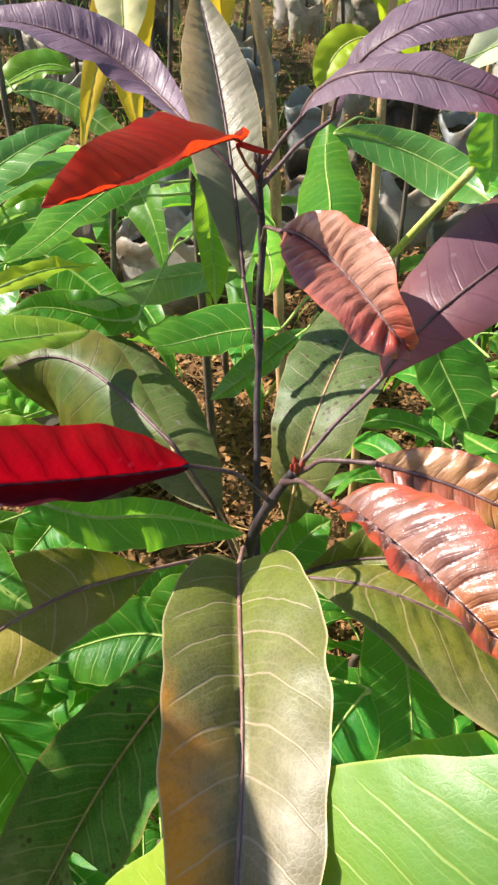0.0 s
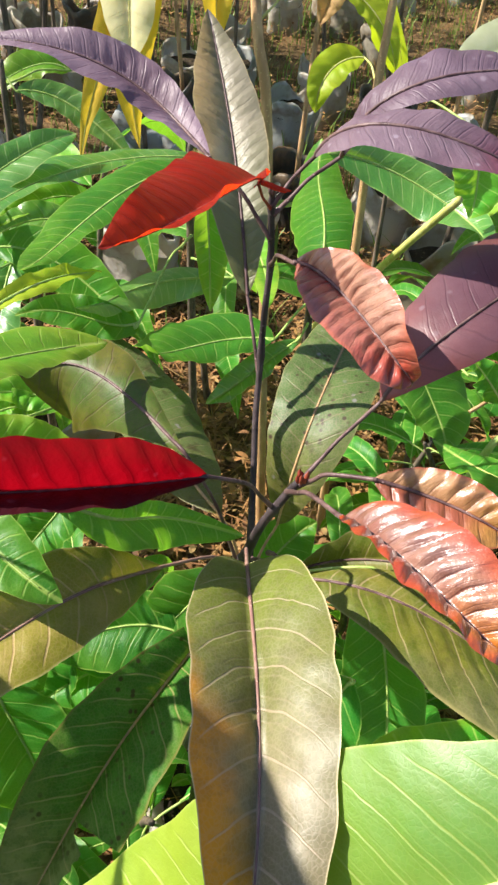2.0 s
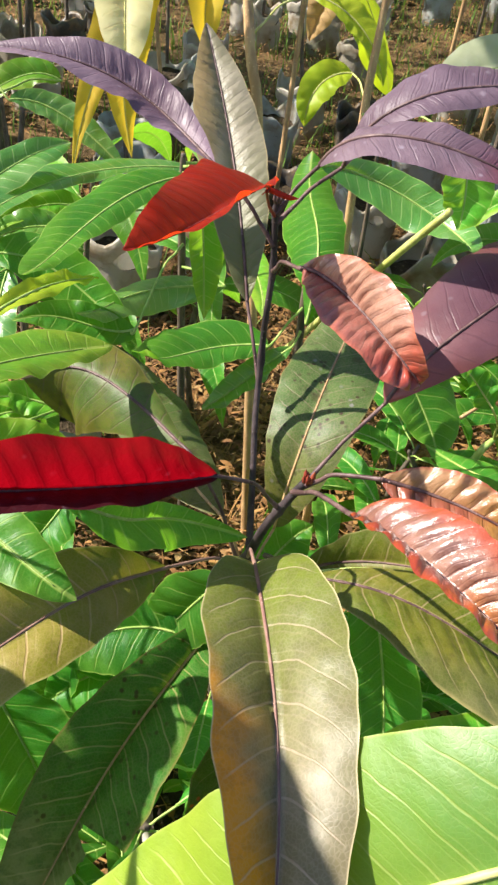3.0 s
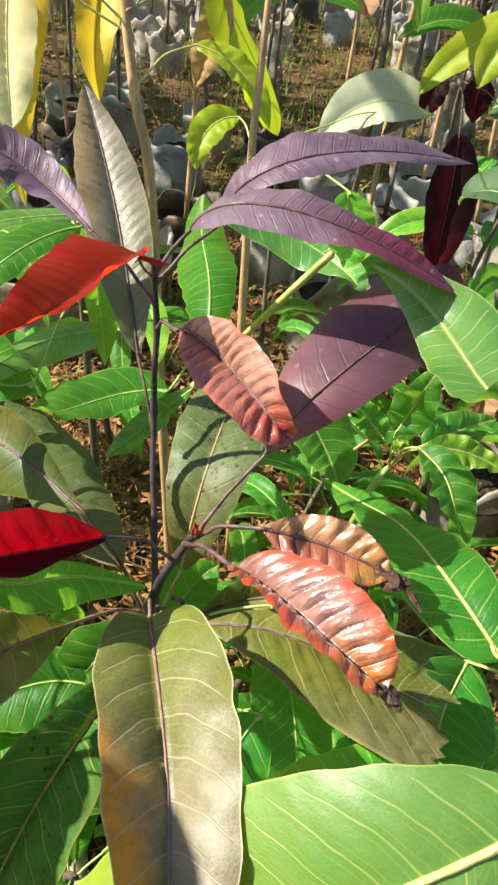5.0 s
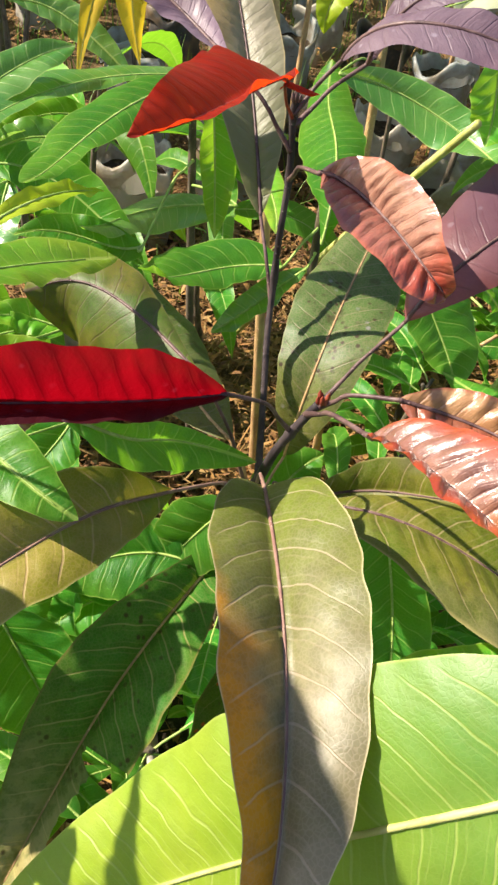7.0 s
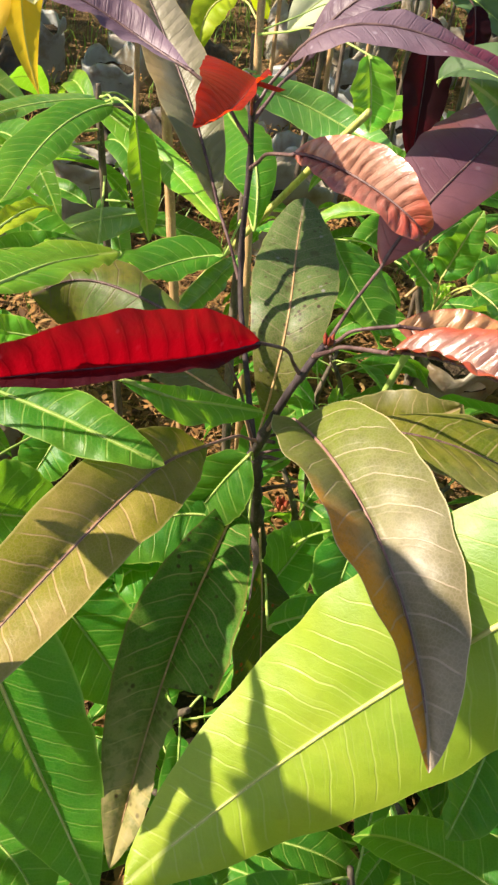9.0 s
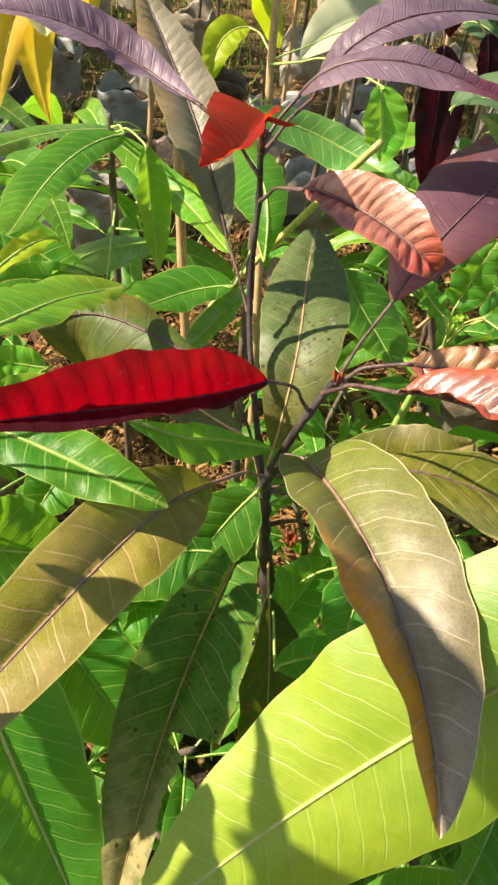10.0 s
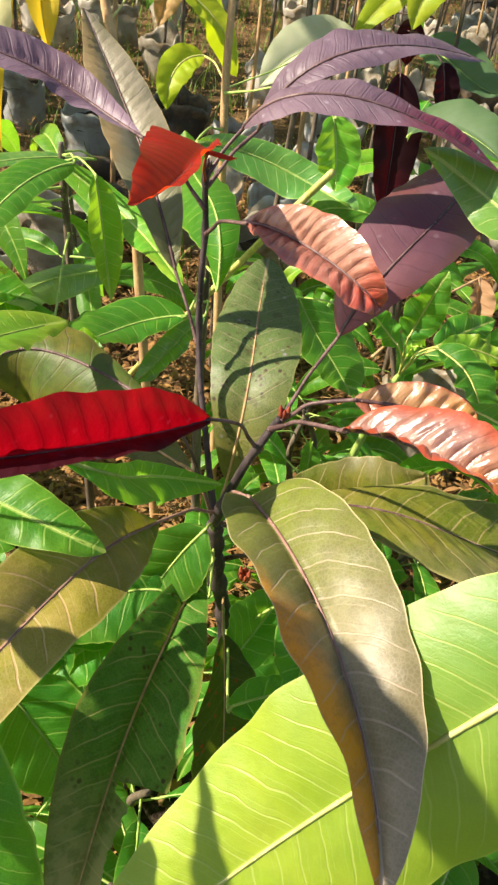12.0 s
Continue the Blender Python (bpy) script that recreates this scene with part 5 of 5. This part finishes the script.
bag_models = [grow_bag("grow_bag", BAGS[k], t, r, s, KINDS[k]) for k, t, r, s in ((0, 0.145, 0.062, 1), (1, 0.15, 0.058, 2), (2, 0.14, 0.060, 3), (3, 0.15, 0.060, 4), (0, 0.13, 0.066, 5))]
FRONT = [(-0.142, 1.13), (0.34, 1.10), (0.13, 1.42), (0.55, 1.46), (0.02, 1.29)]
for ob, (x, y) in zip(bag_models, FRONT):
    ob.matrix_basis = pose(x, y, 0, 0, 0, 40 * x)
copy_thing(bag_models[0], pose(0.29, 1.37, 0, 3, -4, 130))
copy_thing(bag_models[1], pose(-0.32, 1.22, 0, 0, 0, 80))
own_bag = grow_bag("grow_bag", BAGS[0], 0.048, 0.070, 9, "low dirty white grow bag round the purple sapling")
own_bag.matrix_basis = pose(0.021, 0.272, 0)
for k, (x, y) in enumerate(((0.21, 0.14), (-0.2, 0.68), (0.43, 0.66))):
    copy_thing(bag_models[(2, 1, 1)[k]], pose(x, y, -0.035, 0, 0, 50 * k))
tall_models = [whip(21 + k, 1.0 + 0.12 * k, 9, ["green", "green", "lime"] + ["dry"] * (k != 1), "thin young mango tree in a grow bag", (0.16, 0.25), (0.52, 0.24, 0.55, 0.5)[k], (GREYSTEM, GREYSTEM, TAN, GREYSTEM)[k], False) for k in range(4)]
for ob, (x, y) in zip(tall_models, ((-0.32, 1.22), (0.34, 1.10), (0.13, 1.42), (0.55, 1.46))):
    ob.matrix_basis = pose(x, y, 0.11)
for r in range(18):
    y = 1.24 + 0.225 * r
    for c in range(-7, 13):
        x = c * 0.225 + (r % 2) * 0.11 + rng.uniform(-0.055, 0.055)
        yy = y + rng.uniform(-0.05, 0.05)
        if rng.random() < (0.28 if r < 5 else 0.52) or any((x - p) ** 2 + (yy - q) ** 2 < 0.023 for p, q in FRONT + [(0.29, 1.37), (-0.32, 1.22)]):
            continue
        k = rng.choice((0, 0, 1, 1, 2, 3, 3, 4))
        copy_thing(bag_models[k], pose(x, yy, rng.uniform(-0.03, 0), rng.uniform(-7, 7), rng.uniform(-7, 7), rng.uniform(0, 360)))
        if rng.random() < 0.9:
            copy_thing(tall_models[rng.randrange(4)], pose(x, yy, 0.10, rng.uniform(-4, 4), rng.uniform(-4, 4), rng.uniform(0, 360)))


def weeds(count, seed):
    """Thin green blades that come up between the bags."""
    rng = random.Random(seed)
    verts, faces, uv = [], [], []
    for _ in range(count):
        cx, cy = rng.uniform(-1.7, 3.0), rng.uniform(0.95, 5.4)
        ln, lean, turn, wd = rng.uniform(0.03, 0.12), rng.uniform(0.1, 0.9), rng.uniform(0, 6.28), rng.uniform(0.0012, 0.0035)
        ca, sa = math.cos(turn), math.sin(turn)
        k = len(verts)
        for i in range(4):
            s = i / 3
            out, up, half = ln * lean * s * s, ln * (s - 0.3 * lean * s * s), wd * (1 - s * 0.9)
            for side in (-1, 1):
                verts.append((cx + out * ca - side * half * sa, cy + out * sa + side * half * ca, up))
        faces += [(k + 2 * i, k + 2 * i + 1, k + 2 * i + 3, k + 2 * i + 2) for i in range(3)]
    return tagged(new("grass", smooth_mesh("grass", verts, faces, GRASS)), "thin green grass and weeds between grow bags", "grass", kind="stuff")


weeds(9000, 8)

# ---- low green saplings that fill the bed ----
bush_models = [whip(41 + k, h, 10, ["green", "green", "green", "lime"], "bushy young mango sapling with glossy green leaves", (0.11, 0.17), 0.35) for k, h in enumerate((0.36, 0.40, 0.33))]
SPOTS = [(-0.30, 0.48), (0.60, 0.36), (-0.24, 0.80), (-0.34, 0.30), (-0.14, 0.78), (0.62, 0.58), (0.36, 0.66), (-0.38, 0.62), (0.44, 0.50), (0.26, 0.26), (0.46, 0.84), (-0.26, 0.02), (0.26, 0.00), (-0.46, 0.86), (0.10, -0.06), (-0.02, 0.84)]
low_model = whip(61, 0.20, 8, ["green"], "very low mango seedling with dark green leaves", (0.09, 0.13), 0.4)
low_model.matrix_basis = pose(-0.12, 0.37, -0.005)
for x, y, turn in ((-0.07, 0.14, 40), (0.10, 0.17, 200), (-0.18, 0.08, 120), (0.02, 0.06, 310), (0.13, 0.30, 80), (-0.24, 0.38, 10), (-0.05, 0.20, 150), (-0.13, 0.23, 260), (0.07, 0.10, 20), (0.06, 0.20, 100), (0.09, 0.25, 330), (0.15, 0.22, 60), (0.01, 0.33, 200), (0.15, 0.46, 250), (0.27, 0.80, 15), (0.23, 0.70, 190), (0.30, 0.92, 70), (0.205, 0.56, 50), (0.228, 0.358, 147), (0.197, 0.566, 244), (0.093, 0.398, 341)):
    copy_thing(low_model, pose(x, y, -0.005, 0, 0, turn))
for k, (x, y) in enumerate(SPOTS):
    m = pose(x, y, -0.005, 0, 0, 67 * k) if k != 9 else pose(x, y, -0.04, 0, 0, 120)
    if k < 3:
        bush_models[k].matrix_basis = m
    else:
        copy_thing(bush_models[k % 3], m)

# ---- seedling rows on either side of the bed ----
row_model = whip(81, 0.30, 9, ["green", "green", "lime"], "low green mango seedling in a nursery row", (0.10, 0.16), 0.35, GREYSTEM, False)
row_model.matrix_basis = pose(0.70, 0.30, -0.005)
for c in range(10):
    for r in range(8):
        x, y = (-1.45 + 0.24 * c if c < 4 else -0.27 + 0.24 * c) + rng.uniform(-0.04, 0.04), -0.75 + 0.24 * r + rng.uniform(-0.04, 0.04)
        copy_thing(row_model, pose(x, y, -0.005, 0, 0, rng.uniform(0, 360)))

# out of view on the sun's side, added only to cast shade on the bed
shade_model = whip(71, 0.60, 10, ["green", "lime"], "unseen taller green mango sapling added to shade the bed", (0.14, 0.19), 0.55)
shade_model.matrix_basis = pose(-0.33, 0.06, -0.005, 0, 0, 30)
# unseen sapling, added so that its leaf shades the drooping olive leaf
edge_shade_sapling = thing("mango_sapling", "unseen tall mango sapling added to shade the drooping olive leaf", "sapling", "nursery saplings")
part("stem", tube("stem", [(-0.370, -0.015, -0.01), (-0.365, -0.015, 0.3), (-0.360, -0.005, 0.63), (-0.360, -0.005, 0.68)], [0.006, 0.005, 0.0035, 0.002], GREYSTEM, 8), edge_shade_sapling)
blade(edge_shade_sapling, "green", (-0.280, 0.063, 0.68), (-0.271, 0.093, 0.692), (-0.276, 0.129, 0.702), (-0.288, 0.171, 0.71), (0.021, 0.021), (8, 8), (0, 0), (0.45, 0.70), (-0.360, -0.005, 0.655), rib=GREENSTEM)
blade(edge_shade_sapling, "green", (-0.380, 0.025, 0.67), (-0.390, 0.060, 0.69), (-0.400, 0.105, 0.692), (-0.410, 0.141, 0.68), (0.023, 0.023), (12, 12), (0, 0), (0.62, 0.8), (-0.360, -0.005, 0.66), rib=GREENSTEM)


def plastic_scrap(at, turn, size, seed):
    """A torn, crumpled strip of old bag, lying on the soil."""
    scrap = thing("plastic_scrap", "torn pale plastic strip lying on the soil", "plastic scrap", "plastic scraps")
    verts, faces, nx, ny = [], [], 14, 7
    for i in range(nx):
        for j in range(ny):
            x, y = (i / (nx - 1) - 0.5) * size[0], (j / (ny - 1) - 0.5) * size[1] * (0.7 + 0.5 * noise.noise((i * 0.4, seed, 0)))
            verts.append((x, y + 0.006 * noise.noise((x * 40, seed, 1)), 0.016 + 0.016 * noise.noise((x * 45 + seed, y * 70, 0)) + 0.006 * noise.noise((x * 160, y * 160, seed))))
    faces = [(i * ny + j, (i + 1) * ny + j, (i + 1) * ny + j + 1, i * ny + j + 1) for i in range(nx - 1) for j in range(ny - 1)]
    part("sheet", smooth_mesh("sheet", verts, faces, BAGS[4]), scrap)
    scrap.matrix_basis = pose(*at, 0, 0, turn)


for k, (at, turn, size) in enumerate((((0.17, 0.115, 0.0), 55, (0.10, 0.022)), ((0.135, 0.13, 0.0), 10, (0.09, 0.035)), ((0.105, 0.09, 0.0), 80, (0.07, 0.012)), ((-0.02, 0.13, 0.0), 60, (0.09, 0.014)))):
    plastic_scrap(at, turn, size, k * 3.7)


# ---- withered leaf tips ----
def crumple(size, seed):
    bm = bmesh.new()
    bmesh.ops.create_icosphere(bm, subdivisions=3, radius=1.0)
    for v in bm.verts:
        k = 1 + 0.55 * noise.noise(v.co * 1.6 + Vector((seed, 0, 0))) + 0.35 * noise.noise(v.co * 4 + Vector((0, seed, 0)))
        v.co = Vector((v.co.x * size[0], v.co.y * size[1], v.co.z * size[2])) * k
    me = bpy.data.meshes.new("withered_tip")
    bm.to_mesh(me)
    bm.free()
    me.materials.append(CHAR)
    return me


for spot, turn, size, seed in (((0.0675, 0.1075, 0.4985), (10, 20, -50), (0.005, 0.0028, 0.0018), 2), ((0.090, 0.172, 0.481), (15, 5, -40), (0.008, 0.0045, 0.0030), 5), ((0.099, 0.164, 0.477), (0, 25, -60), (0.006, 0.0015, 0.0012), 7)):
    tip = part("withered_tip", crumple(size, seed), sapling, "blackened shrivelled leaf tip")
    tip.matrix_basis = pose(*spot, *turn)
